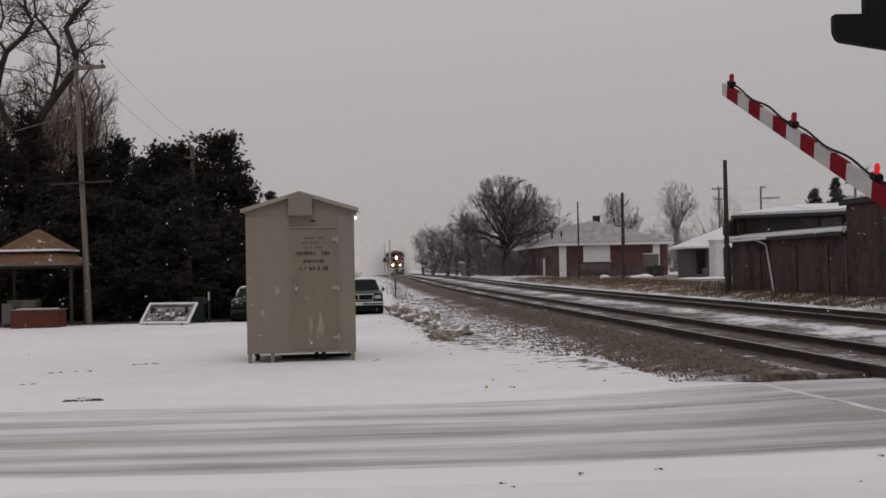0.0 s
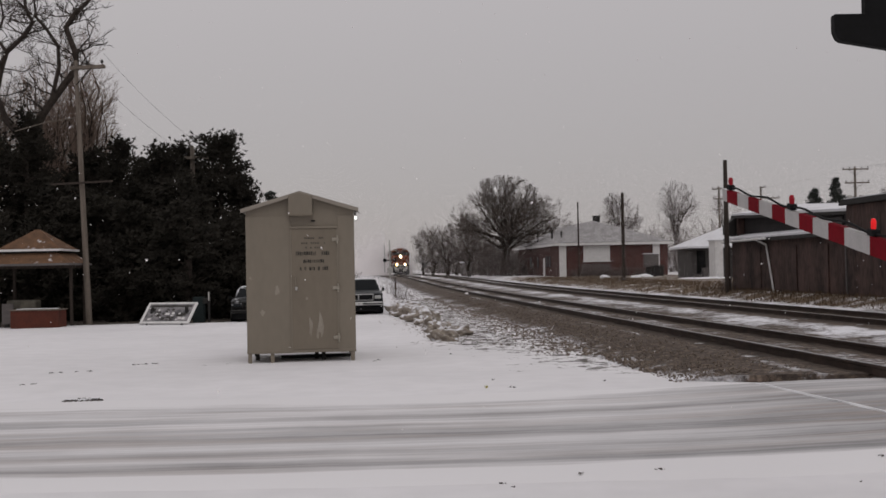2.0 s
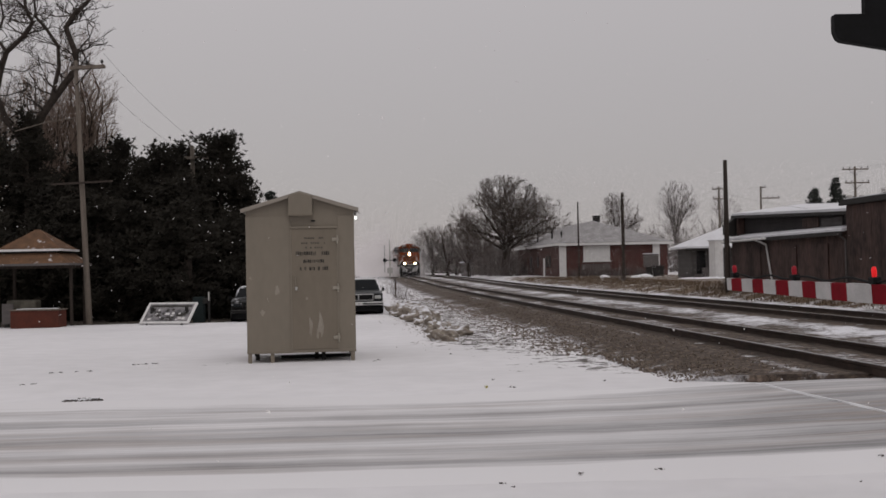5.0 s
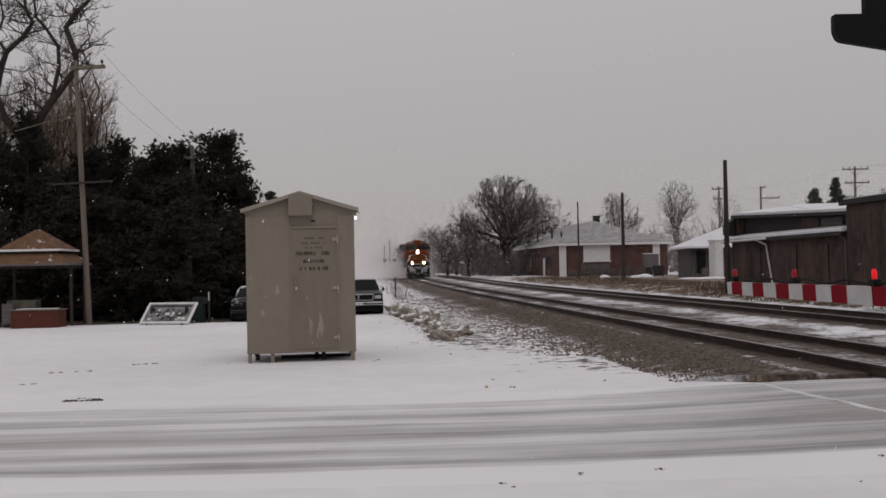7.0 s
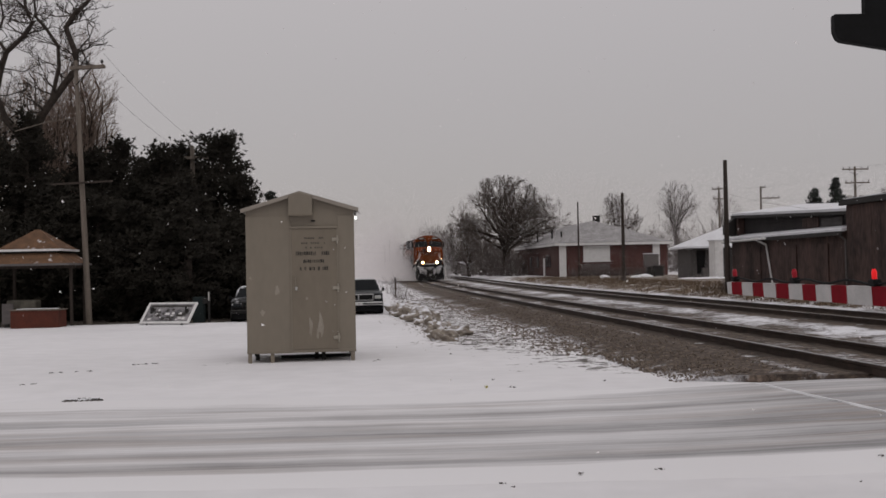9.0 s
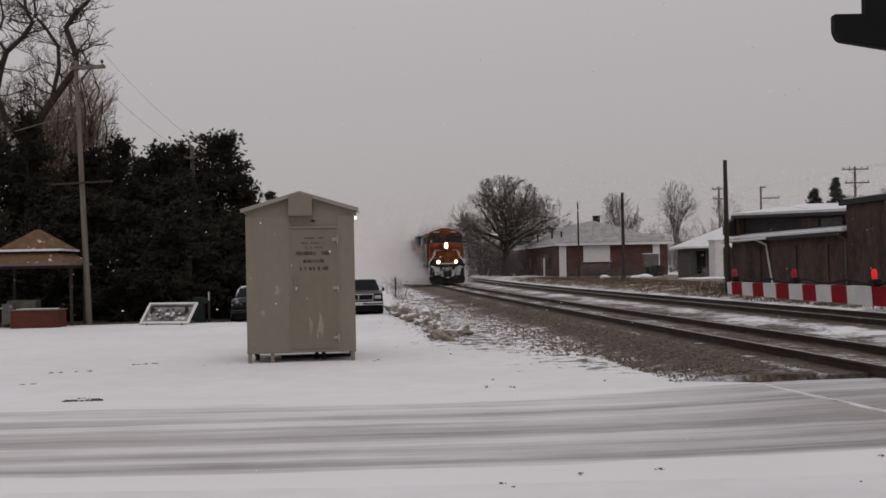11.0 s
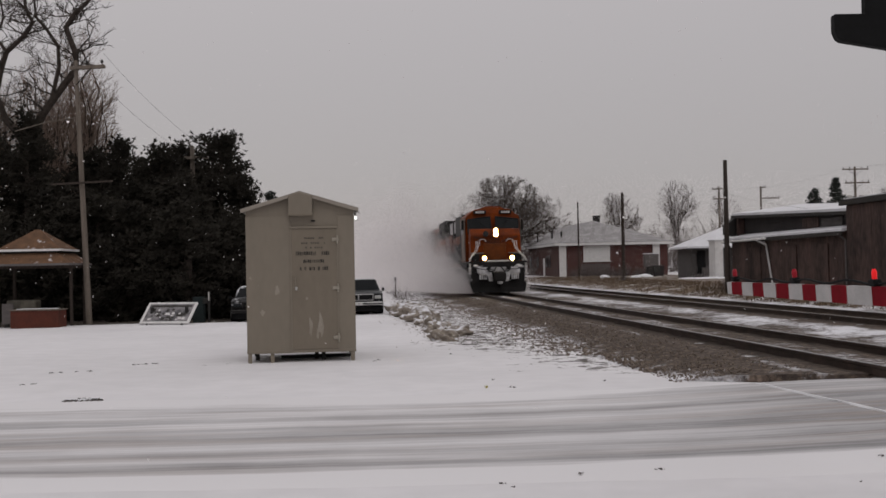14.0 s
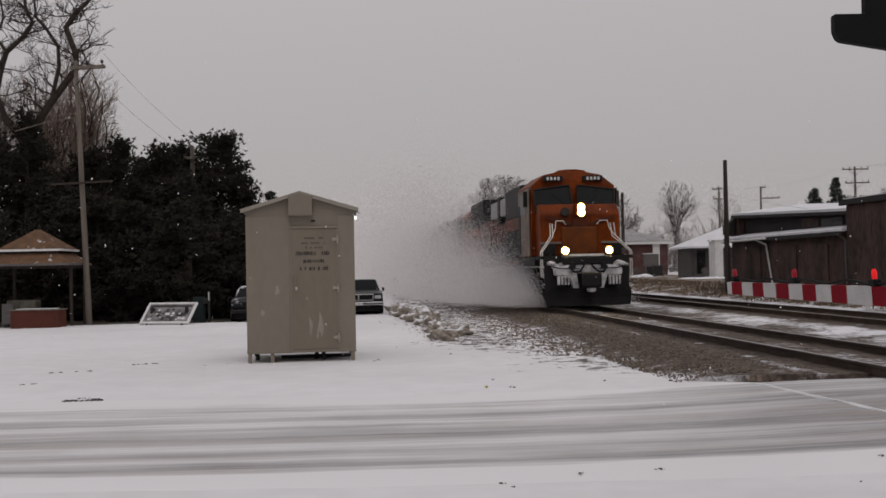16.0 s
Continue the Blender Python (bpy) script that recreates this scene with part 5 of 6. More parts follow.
    pine(43.6, 121, 8.0, 3.6, 63, material=M_SPRUCE, spike=0.3, n=2000, label="dark spruce behind the barn", group="spruces", cone=True)
    pine(-13.7, 90, 8.1, 3.0, 64, material=M_SPRUCE, spike=0.26, n=1800, label="small dark spruce in the distance", group="spruces", cone=True)
    bare_tree(-14.9, 86, 8.6, 5.0, 65, "leafless tree beyond the pines", low=0.45, limbs=11, r=0.2, fine=(8, 5, 4), min_r=0.01, rise=10)
    rnd = random.Random(77)
    for i in range(52):
        s = rnd.uniform(128, 260)
        p = line(s, rnd.uniform(16.5, 27))
        bush(p.x, p.y, rnd.uniform(2, 4), rnd.uniform(3.0, 6.8), 100 + i, 44, stem=0.052)
    for i in range(12):
        p = line(rnd.uniform(120, 260), rnd.uniform(-14, 0))
        bush(p.x, p.y, 2.5, rnd.uniform(1.0, 2.4), 150 + i, 70, stem=0.022)
    for i, (x, y) in enumerate(((27, 140), (30, 142), (33, 138), (36, 140), (29, 150), (40, 140), (25, 146), (32, 148), (38, 146), (35, 150))):
        bush(x, y, 4.0, 6.2, 170 + i, 50, stem=0.038, group="brush behind the houses", label="tangled leafless brush behind the houses")
    for i in range(9):
        bush(13.0 + i * 1.05, 112.5 + 0.4 * (i % 3), 0.9, 0.9 + 0.35 * (i % 2), 210 + i, 60, stem=0.014, group="dry weeds", label="dry brown weeds along the brick wall")
    for i, (x, y, w, h) in enumerate(((-1.6, 44.5, 0.5, 0.45), (-2.2, 60, 0.8, 0.7), (-3.4, 75, 1.2, 1.3), (12.6, 50, 0.5, 0.7), (13.0, 82, 0.6, 0.6), (14.6, 96, 0.8, 0.7))):
        bush(x, y, w, h, 190 + i, 40, label="small dry weeds in the snow", stem=0.008, group="dry weeds")


def build_far_signals():
    p = line(150, 4.65)
    f = thing("distant_crossing_signal", Matrix.Translation((p.x, p.y, ground_z(p.x, p.y))), "distant crossing signal mast with paired flashers", "crossing signal")
    part("mast", rod(bmesh.new(), (0, 0, -0.1), (0, 0, 5.3), 0.1, 0.08, 8), M_GALV, f)
    part("cross_tube", bx(-0.75, 0.75, -0.05, 0.05, 2.55, 2.65), M_DARK, f)
    for x in (-0.65, 0.65):
        part("flasher", rod(bmesh.new(), (x, -0.2, 2.6), (x, 0.1, 2.6), 0.26, 0.26, 12), M_BLACK, f)
    part("drive_box", bx(-0.35, 0.35, -0.3, 0.3, 0.9, 1.6), M_GALV, f)
    part("gate_arm", bx(-0.75, -0.62, -0.06, 0.06, 1.0, 4.6), M_BANDWHITE, f)
    p = line(66, 2.6)
    m = thing("marker_post", Matrix.Translation((p.x, p.y, ground_z(p.x, p.y))), "thin rusty marker post beside the line", "marker post")
    part("stake", bx(-0.035, 0.035, -0.03, 0.03, -0.1, 1.15), M_RAIL, m)
    part("marker_plate", bx(-0.06, 0.06, -0.045, -0.03, 0.85, 1.15), M_GREYWALL, m)
    p = line(160, 15.8)
    w = thing("trackside_cabinet", Matrix.Translation((p.x, p.y, ground_z(p.x, p.y))), "pale trackside cabinet in the brush", "cabinet")
    part("case", bx(-0.8, 0.8, -0.5, 0.5, -0.1, 1.9, bevel=0.05), M_GREYWALL, w)
    part("roof", bx(-0.9, 0.9, -0.6, 0.6, 1.9, 2.05), M_ROOFFULL, w)
    part("signal_post", rod(bmesh.new(), (2.3, 0, -0.2), (2.3, 0, 5.2), 0.09, 0.07, 8), M_GALV, w)


def build_clods():
    """A ridge of frozen clods with dead grass, and small litter on the snow."""
    m_clod = mat("frozen_clod", (0.42, 0.37, 0.31), (0.12, 0.098, 0.082), 0.95, 6, 0.8, snow=0.68, snow_scale=4)
    rnd = random.Random(14)
    for i in range(20):
        u = (i + rnd.uniform(-0.4, 0.4)) / 19
        x, y = -1.25 + 1.5 * u + rnd.gauss(0, 0.12), 40.5 - 15.2 * u
        r = rnd.uniform(0.1, 0.24) * (1.35 - 0.6 * u)
        bm = bmesh.new()
        bmesh.ops.create_icosphere(bm, subdivisions=4, radius=1)
        for q in bm.verts:
            k = 1 + 0.75 * noise.noise(q.co * 1.5 + Vector((i * 3.1, 0, 0))) + 0.4 * noise.noise(q.co * 3 + Vector((0, i, 0))) + 0.14 * noise.noise(q.co * 9 + Vector((0, i, 0)))
            q.co = Vector((q.co.x * 1.5 * r * k, q.co.y * 1.9 * r * k, q.co.z * 1.05 * r * k))
        for f in bm.faces:
            f.smooth = True
        c = part("earth_clod", bm, m_clod)
        c.matrix_world = pose(x, y, ground_z(x, y) + r * 0.2, 0, 0, rnd.uniform(0, 180))
        tagged(c, "frozen earth clod with straw, partly snowed over", "clod", "ridge of clods")
    V, F = [], []
    for i in range(1700):
        u = rnd.random()
        if i < 800:
            x, y = -1.25 + 1.5 * u + rnd.gauss(0, 0.35), 40.5 - 15.2 * u + rnd.gauss(0, 0.4)
            h = rnd.uniform(0.03, 0.14)
        else:
            p = line(rnd.uniform(22, 75), rnd.gauss(2.9, 0.8))
            x, y = p.x, p.y
            h = rnd.uniform(0.02, 0.1)
        z = ground_z(x, y)
        a = rnd.uniform(0, 6.28)
        k = len(V)
        V += [(x, y, z - 0.01), (x + 0.014, y, z - 0.01), (x + math.cos(a) * h, y + math.sin(a) * h, z + h * rnd.uniform(0.2, 0.8))]
        F.append((k, k + 1, k + 2))
    m_straw = mat("dry_straw", (0.16, 0.11, 0.07), (0.07, 0.05, 0.034), 0.9, 6, 0)
    tagged(raw("dry_stubble", V, F, m_straw), "sparse dry stubble poking through snow", "stubble", kind="stuff")
    V, F = [], []
    for i in range(14000):
        s = 16 + 92 * rnd.random() ** 1.1
        p = line(s, rnd.uniform(15.2, 18.6) if s < 52 else rnd.uniform(15.2, 23))
        z = ground_z(p.x, p.y)
        h, a = rnd.uniform(0.05, 0.2), rnd.uniform(0, 6.28)
        k = len(V)
        V += [(p.x, p.y, z - 0.02), (p.x + 0.03, p.y, z - 0.02), (p.x + math.cos(a) * h * 0.6, p.y + math.sin(a) * h * 0.6, z + h)]
        F.append((k, k + 1, k + 2))
    tagged(raw("dead_grass", V, F, m_straw), "dead brown grass beyond the tracks", "grass", kind="stuff")
    m_litter = mat("dark_litter", (0.1, 0.085, 0.075), None, 0.9, 9, 0.2)

    def scrap(x, y, w, d, h, material, label, name="fallen_leaf"):
        V, F = [], []
        for i in range(9):
            u, v = rnd.gauss(0, 0.4) * w, rnd.gauss(0, 0.4) * d
            k = len(V)
            for j in range(3):
                V.append((u + rnd.uniform(-0.4, 0.4) * w, v + rnd.uniform(-0.5, 0.5) * d, rnd.uniform(-0.4, 1) * h))
            V.append((u, v, -0.4 * h))
            F += [(k, k + 1, k + 2), (k, k + 1, k + 3), (k + 1, k + 2, k + 3), (k + 2, k, k + 3)]
        o = raw(name, V, F, material)
        on_road = 8.4 < y < 14.8
        o.matrix_world = pose(x, y, ground_z(x, y) + (0.03 if on_road else 0) + h * 0.4, 0, 0, rnd.uniform(-8, 8))
        tagged(o, label, "litter", "litter on the snow")

    drain = thing("drain_cover", pose(-4.58, 14.28, ground_z(-4.58, 14.28) + 0.004, 0, 0, 12), "round dark iron drain cover half hidden by snow", "drain cover")
    part("ring", rod(bmesh.new(), (0, 0, -0.04), (0, 0, 0.012), 0.26, 0.25, 28), M_DARK, drain)
    for k in range(7):
        x = -0.195 + k * 0.065
        half = math.sqrt(max(0.0, 0.24 ** 2 - x * x))
        part("bar", bx(x - 0.014, x + 0.014, -half, half, 0.012, 0.022, bevel=0.003), M_RAIL, drain)
    for k in range(3):
        lump = bmesh.new()
        bmesh.ops.create_icosphere(lump, subdivisions=2, radius=1)
        for q in lump.verts:
            f = 1 + 0.5 * noise.noise(q.co * 1.5 + Vector((k * 3.3, 0, 0)))
            q.co = Vector((q.co.x * 0.09 * f - 0.14 + 0.14 * k, q.co.y * 0.05 * f + 0.1 - 0.09 * (k % 2), q.co.z * 0.012 * f + 0.02))
        part("snow_patch", lump, M_SNOW, drain, "thin patch of snow")
    for x, y in ((-5.35, 20.2), (-5.2, 20.3), (-5.5, 20.1)):
        scrap(x, y, 0.07, 0.035, 0.014, m_litter, "dark clump of leaves on the snow")
    for x, y in ((-6.35, 18.7), (-6.1, 18.75), (-5.9, 18.8), (-6.48, 18.6)):
        scrap(x, y, 0.055, 0.03, 0.012, m_litter, "dark clump of leaves on the snow")
    for x, y in ((-6.3, 16.85), (-6.15, 16.9)):
        scrap(x, y, 0.06, 0.03, 0.012, m_litter, "dark clump of leaves on the snow")
    scrap(0.53, 14.95, 0.035, 0.03, 0.03, mat("yellow_plastic", (0.45, 0.4, 0.06), None, 0.5, 8, 0), "small yellow plastic cup on the snow", "plastic_cup")
    for x, y in ((0.86, 15.0), (0.9, 14.95), (0.68, 16.0), (2.2, 15.6), (0.1, 21.0), (-1.25, 19.9), (-1.18, 20.1)):
        scrap(x, y, 0.03, 0.025, 0.016, m_litter, "small dark twig scrap on the snow")
    for x, y, w in ((1.63, 8.65, 0.05), (1.0, 8.55, 0.035), (3.42, 8.9, 0.05), (2.95, 8.1, 0.02), (0.4, 8.4, 0.035), (0.48, 8.25, 0.025)):
        scrap(x, y, w, w * 0.7, 0.01, m_litter, "small dark scrap at the road edge")


# ======== the train ========
def build_locomotive(lead=True):
    """Origin on the rails below the front coupler; y runs back along the train."""
    lo = thing("locomotive", Matrix.Identity(4), "orange and black diesel locomotive caked with snow" if lead else "orange and black trailing diesel locomotive", "locomotive", "locomotives of the train")
    lo.scale = (1.01, 1.0, 1.035)
    H = 1.47
    # pilot and plough
    plough = bmesh.new()
    rows = []
    for z, y, w in ((0.1, 0.1, 1.3), (0.34, 0.3, 1.38), (0.62, 0.42, 1.42)):
        rows.append([plough.verts.new((sx * w * k, y + (0.42 * abs(k) ** 1.5), z)) for sx, k in ((-1, 1), (-1, 0.66), (-1, 0.33), (1, 0), (1, 0.33), (1, 0.66), (1, 1))])
    for a, b in zip(rows, rows[1:]):
        for i in range(6):
            plough.faces.new((a[i], a[i + 1], b[i + 1], b[i]))
    bmesh.ops.solidify(plough, geom=plough.faces[:], thickness=0.05)
    part("plough", plough, M_LOCOBLACK, lo, "black steel snow plough")
    part("pilot_plate", bx(-1.32, 1.32, 0.72, 0.82, 0.5, 1.5), M_LOCOBLACK, lo)
    for sx in (-1, 1):
        part("snow_cake", prism([(sx * 0.27, 0.52), (sx * 0.46, 0.56), (sx * 0.6, 0.98), (sx * 1.06, 1.0), (sx * 1.08, 1.22), (sx * 0.55, 1.34), (sx * 0.36, 1.12)], "y", 0.5, 0.72, bevel=0.05), M_PILOT, lo, "snow caked on the pilot")
        part("footboard", bx(*sorted((sx * 0.62, sx * 0.98)), 0.36, 0.52, 0.72, 0.98, bevel=0.02), M_PILOT, lo, "snow-caked footboard")
        for k in range(3):
            part("footboard_bar", bx(*sorted((sx * (0.68 + 0.1 * k), sx * (0.71 + 0.1 * k))), 0.34, 0.36, 0.72, 0.97), M_LOCOBLACK, lo)
        part("uncoupling_lever", rods([(sx * 0.3, 0.42, 1.2), (sx * 0.9, 0.45, 1.22), (sx * 1.2, 0.6, 1.3)], 0.018, 6), M_LOCOBLACK, lo)
        for k in range(5):
            lump = bmesh.new()
            bmesh.ops.create_icosphere(lump, subdivisions=2, radius=1)
            for q in lump.verts:
                f = 1 + 0.6 * noise.noise(q.co * 1.7 + Vector((k * 2.3, sx, 0)))
                q.co = Vector((q.co.x * 0.13 * f + sx * (0.5 + 0.16 * k), q.co.y * 0.08 * f + 0.62, q.co.z * 0.075 * f + 1.32 + 0.06 * math.sin(k * 2.1 + sx)))
            part("snow_lump", lump, M_PILOT, lo, "lump of caked snow")
        part("footboard_edge", bx(*sorted((sx * 0.62, sx * 0.98)), 0.345, 0.358, 0.93, 0.98), M_RAILING, lo)
        for k in range(4):
            part("step_tread", bx(*sorted((sx * 1.1, sx * 1.42)), 0.75, 1.2, 0.45 + k * 0.3, 0.5 + k * 0.3), M_LOCOBLACK, lo)
        part("step_side", bx(*sorted((sx * 1.08, sx * 1.11)), 0.74, 1.25, 0.4, 1.7), M_LOCOBLACK, lo)
    part("snow_cake", prism([(-0.34, 1.06), (0.34, 1.06), (0.5, 1.28), (0.3, 1.44), (-0.3, 1.44), (-0.5, 1.28)], "y", 0.55, 0.73, bevel=0.05), M_PILOT, lo, "snow caked on the pilot")
    cp = part("coupler", bx(-0.17, 0.17, 0.0, 0.75, 0.7, 1.02, bevel=0.05), M_RAIL, lo, "rusty coupler")
    part("knuckle", bx(-0.3, 0.3, -0.12, 0.14, 0.62, 1.1, bevel=0.09), M_LOCOBLACK, cp)
    part("snow_lump", bx(-0.12, 0.12, -0.05, 0.25, 0.5, 0.68, bevel=0.06), M_PILOT, cp)
    for sx in (-1, 1):
        part("air_hose", rods([(sx * 0.12, 0.55, 1.3), (sx * 0.28, 0.4, 1.12), (sx * 0.46, 0.4, 1.1), (sx * 0.6, 0.5, 1.28)], 0.03, 8), M_BLACK, lo)
    for sx in (-1, 1):
        part("step_edge", bx(*sorted((sx * 1.12, sx * 1.4)), 0.735, 0.752, 0.72, 0.76), M_PILOT, lo)
        part("step_edge", bx(*sorted((sx * 1.12, sx * 1.4)), 0.735, 0.752, 1.02, 1.05), M_PILOT, lo)
        part("hose_bracket", bx(*sorted((sx * 0.4, sx * 0.56)), 0.44, 0.56, 1.2, 1.4, bevel=0.02), M_LOCOBLACK, lo)
    # platform
    part("front_platform", bx(-H + 0.02, H - 0.02, 0.72, 1.7, 1.5, 1.6), M_LOCOBLACK, lo)
    part("platform_edge", bx(-0.78, 0.78, 0.7, 0.72, 1.58, 1.65), M_RAILING, lo, "white platform edge")
    part("anticlimber", bx(-0.8, 0.8, 0.5, 0.74, 1.32, 1.56, bevel=0.03), M_LOCOBLACK, lo, "grimy anticlimber")
    part("side_sill", bx(-H, H, 1.7, 21.2, 1.3, 1.58), M_LOCOBLACK, lo)
    # nose with a sloped brow
    part("nose", prism([(1.55, 1.6), (1.6, 2.9), (1.95, 3.22), (3.1, 3.26), (3.1, 1.6)], "x", -1.28, 1.28, bevel=0.06), M_ORANGE, lo, "orange nose")
    part("nose_door", bx(-0.62, 0.52, 1.515, 1.56, 1.66, 2.5, bevel=0.03), M_YELLOW, lo, "grimy yellow-brown nose door panel")
    part("emblem", rod(bmesh.new(), (-0.5, 1.5, 2.97), (-0.5, 1.6, 2.94), 0.14, 0.14, 20), M_LOCOBLACK, lo)
    m_mark = mat("dark_nose_mark", (0.1, 0.022, 0.006), (0.045, 0.014, 0.006), 0.6, 3, 0.05, local=True)
    for sx in (-1, 1):
        part("nose_mark", prism([(sx * 0.28, 2.62), (sx * 0.62, 2.76), (sx * 1.08, 2.86), (sx * 1.1, 2.76), (sx * 0.7, 2.64), (sx * 0.34, 2.52)], "y", 1.53, 1.575), m_mark, lo, "dark sweeping mark on the nose")
        part("nose_step", bx(*sorted((sx * 0.64, sx * 1.3)), 1.47, 1.56, 1.98, 2.04), M_GRIME, lo)
    part("brow_grime", prism([(-0.3, 2.5), (0.26, 2.5), (0.16, 2.8), (-0.2, 2.8)], "y", 1.525, 1.572), m_mark, lo)
    for sx in (-1, 1):
        # black box that stands in for the shade low on the nose
        part("nose_shadow_box", bx(*sorted((sx * 0.86, sx * 1.27)), 1.3, 1.6, 1.62, 1.98, bevel=0.03), M_LOCOBLACK, lo)
    # cab
    cab = bmesh.new()
    prof = [(-1.45, 1.6), (1.45, 1.6), (1.45, 3.86), (0.98, 4.22), (0.36, 4.33), (-0.36, 4.33), (-0.98, 4.22), (-1.45, 3.86)]
    fr = [cab.verts.new((u * (0.955 if v > 3 else 1), 2.5 + (0.35 * (v - 3.2) if v > 3.2 else 0), v)) for u, v in prof]
    bk = [cab.verts.new((u, 5.1, v)) for u, v in prof]
    for i in range(8):
        cab.faces.new((fr[i], fr[(i + 1) % 8], bk[(i + 1) % 8], bk[i]))
    cab.faces.new(fr[::-1])
    cab.faces.new(bk)
    bmesh.ops.recalc_face_normals(cab, faces=cab.faces)
    bmesh.ops.bevel(cab, geom=list(cab.edges), offset=0.035, segments=2, affect="EDGES", profile=0.5)
    cabin = part("cab", cab, M_ORANGE, lo, "orange cab")
    for sx in (-1, 1):
        w = bmesh.new()
        c = [(0.1, 3.2), (1.31, 2.99), (1.32, 3.72), (0.14, 3.86)]
        q = [w.verts.new((sx * u, 2.44 + 0.35 * (v - 3.2) - 0.0, v)) for u, v in c]
        w.faces.new(q)
        bmesh.ops.solidify(w, geom=w.faces[:], thickness=0.02)
        win = part("windscreen", w, M_GLASS, cabin, "dark windscreen pane")
        fb = bmesh.new()
        pts = [(sx * u, 2.42 + 0.35 * (v - 3.2), v) for u, v in c]
        for a, b in zip(pts, pts[1:] + pts[:1]):
            rod(fb, a, b, 0.028, 0.028, 6)
        part("window_frame", fb, M_LOCOBLACK, win)
        nb = part("number_board", bx(*sorted((sx * 0.34, sx * 0.98)), 2.62, 2.84, 3.99, 4.17, bevel=0.015), M_LOCOBLACK, cabin, "number board with pale bars")
        bars = bmesh.new()
        for k in range(4):
            u = sx * 0.66 + (k - 1.5) * 0.12
            box(bars, u - 0.035, u + 0.035, 2.608, 2.622, 4.03, 4.13)
        part("number_bars", bars, M_RAILING, nb)
        part("side_window", bx(*sorted((sx * 1.46, sx * 1.482)), 3.3, 4.5, 3.0, 3.65), M_GLASS, cabin)
        part("side_mirror", bx(*sorted((sx * 1.47, sx * 1.6)), 3.0, 3.06, 3.2, 3.7), M_LOCOBLACK, cabin)
        part("cab_side_sheet", bx(*sorted((sx * 1.452, sx * 1.47)), 2.7, 5.05, 1.62, 3.78), M_GRIME, cabin, "grime-covered cab side")
    part("roof_dome", prism([(-0.55, 4.29), (0.55, 4.29), (0.42, 4.37), (0.15, 4.4), (-0.15, 4.4), (-0.42, 4.37)], "y", 2.95, 4.3, bevel=0.03), M_ORANGE, cabin)
    for sx in (-1, 1):
        part("cab_door", bx(*sorted((sx * 1.471, sx * 1.485)), 4.5, 5.0, 1.7, 3.3), M_LOCOBLACK, cabin)
        part("lower_equipment", bx(*sorted((sx * 1.0, sx * 1.44)), 5.2, 9.1, 1.6, 2.5, bevel=0.03), M_LOCOBLACK, lo)
        part("lower_equipment", bx(*sorted((sx * 1.0, sx * 1.3)), 9.4, 15.3, 1.6, 2.2, bevel=0.03), M_LOCOBLACK, lo)
        part("wiper", rods([(sx * 0.25, 2.46, 3.2), (sx * 0.75, 2.55, 3.6)], 0.014, 5), M_LOCOBLACK, cabin)
    # lights
    hl = part("headlight_housing", bx(-0.2, 0.2, 1.42, 1.75, 2.8, 3.22, bevel=0.05), M_ORANGE, lo)
    if lead:
        # each lamp gets an added glowing ring in place of its halo
        for z in (2.93, 3.1):
            part("headlight", rod(bmesh.new(), (0, 1.38, z), (0, 1.43, z), 0.085, 0.085, 18), M_HEAD, hl, "lit warm headlight")
            part("halo_ring", rod(bmesh.new(), (0, 1.405, z), (0, 1.44, z), 0.125, 0.125, 18), M_GLOW, hl, "glowing amber ring standing in for the lamp's halo")
    for sx in (-1, 1):
        d = part("ditch_light_housing", bx(*sorted((sx * 0.55, sx * 0.83)), 0.62, 0.78, 1.61, 1.89, bevel=0.03), M_LOCOBLACK, lo)
        if lead:
            part("ditch_light", rod(bmesh.new(), (sx * 0.69, 0.58, 1.75), (sx * 0.69, 0.63, 1.75), 0.078, 0.078, 18), M_HEAD, d, "lit warm ditch light")
            part("halo_ring", rod(bmesh.new(), (sx * 0.69, 0.605, 1.75), (sx * 0.69, 0.64, 1.75), 0.12, 0.12, 18), M_GLOW, d, "glowing amber ring standing in for the lamp's halo")
    # railings
    for sx in (-1, 1):
        for o in (0.0, 0.09):
            part("handrail", rods([(sx * (0.93 + o), 1.45 - o, 2.6), (sx * (0.95 + o), 1.3 - o, 2.2), (sx * (1.38 + o * 0.6), 0.78, 1.72), (sx * (1.38 + o * 0.6), 0.72, 0.95)], 0.016, 6), M_RAILING, lo, "white front handrail")
        part("handrail", rods([(sx * 0.5, 1.46, 2.56), (sx * 0.58, 1.4, 2.68), (sx * 0.82, 1.4, 2.68), (sx * 0.86, 1.3, 2.45), (sx * 1.0, 1.1, 2.2)], 0.013, 6), M_RAILING, lo)
        part("side_handrail", rods([(sx * 1.43, 5.6, 2.55), (sx * 1.43, 20.6, 2.55)], 0.02, 6), M_LOCOBLACK, lo)
        for y in np.arange(6.0, 20.9, 1.8):
            part("stanchion", rods([(sx * 1.43, y, 1.55), (sx * 1.43, y, 2.55)], 0.018, 5), M_LOCOBLACK, lo)
    # equipment cabin, engine hood, radiator
    part("equipment_cabin", bx(-1.36, 1.36, 5.15, 9.2, 3.0, 4.08, bevel=0.06), M_LOCOBLACK, lo)
    part("lower_cabin", bx(-1.4, 1.4, 5.12, 9.2, 1.58, 3.0, bevel=0.04), M_ORANGE_DIRTY, lo)
    part("engine_hood", bx(-0.98, 0.98, 9.2, 15.5, 1.58, 3.85, bevel=0.08), M_ORANGE_DIRTY, lo, "grimy orange engine hood")
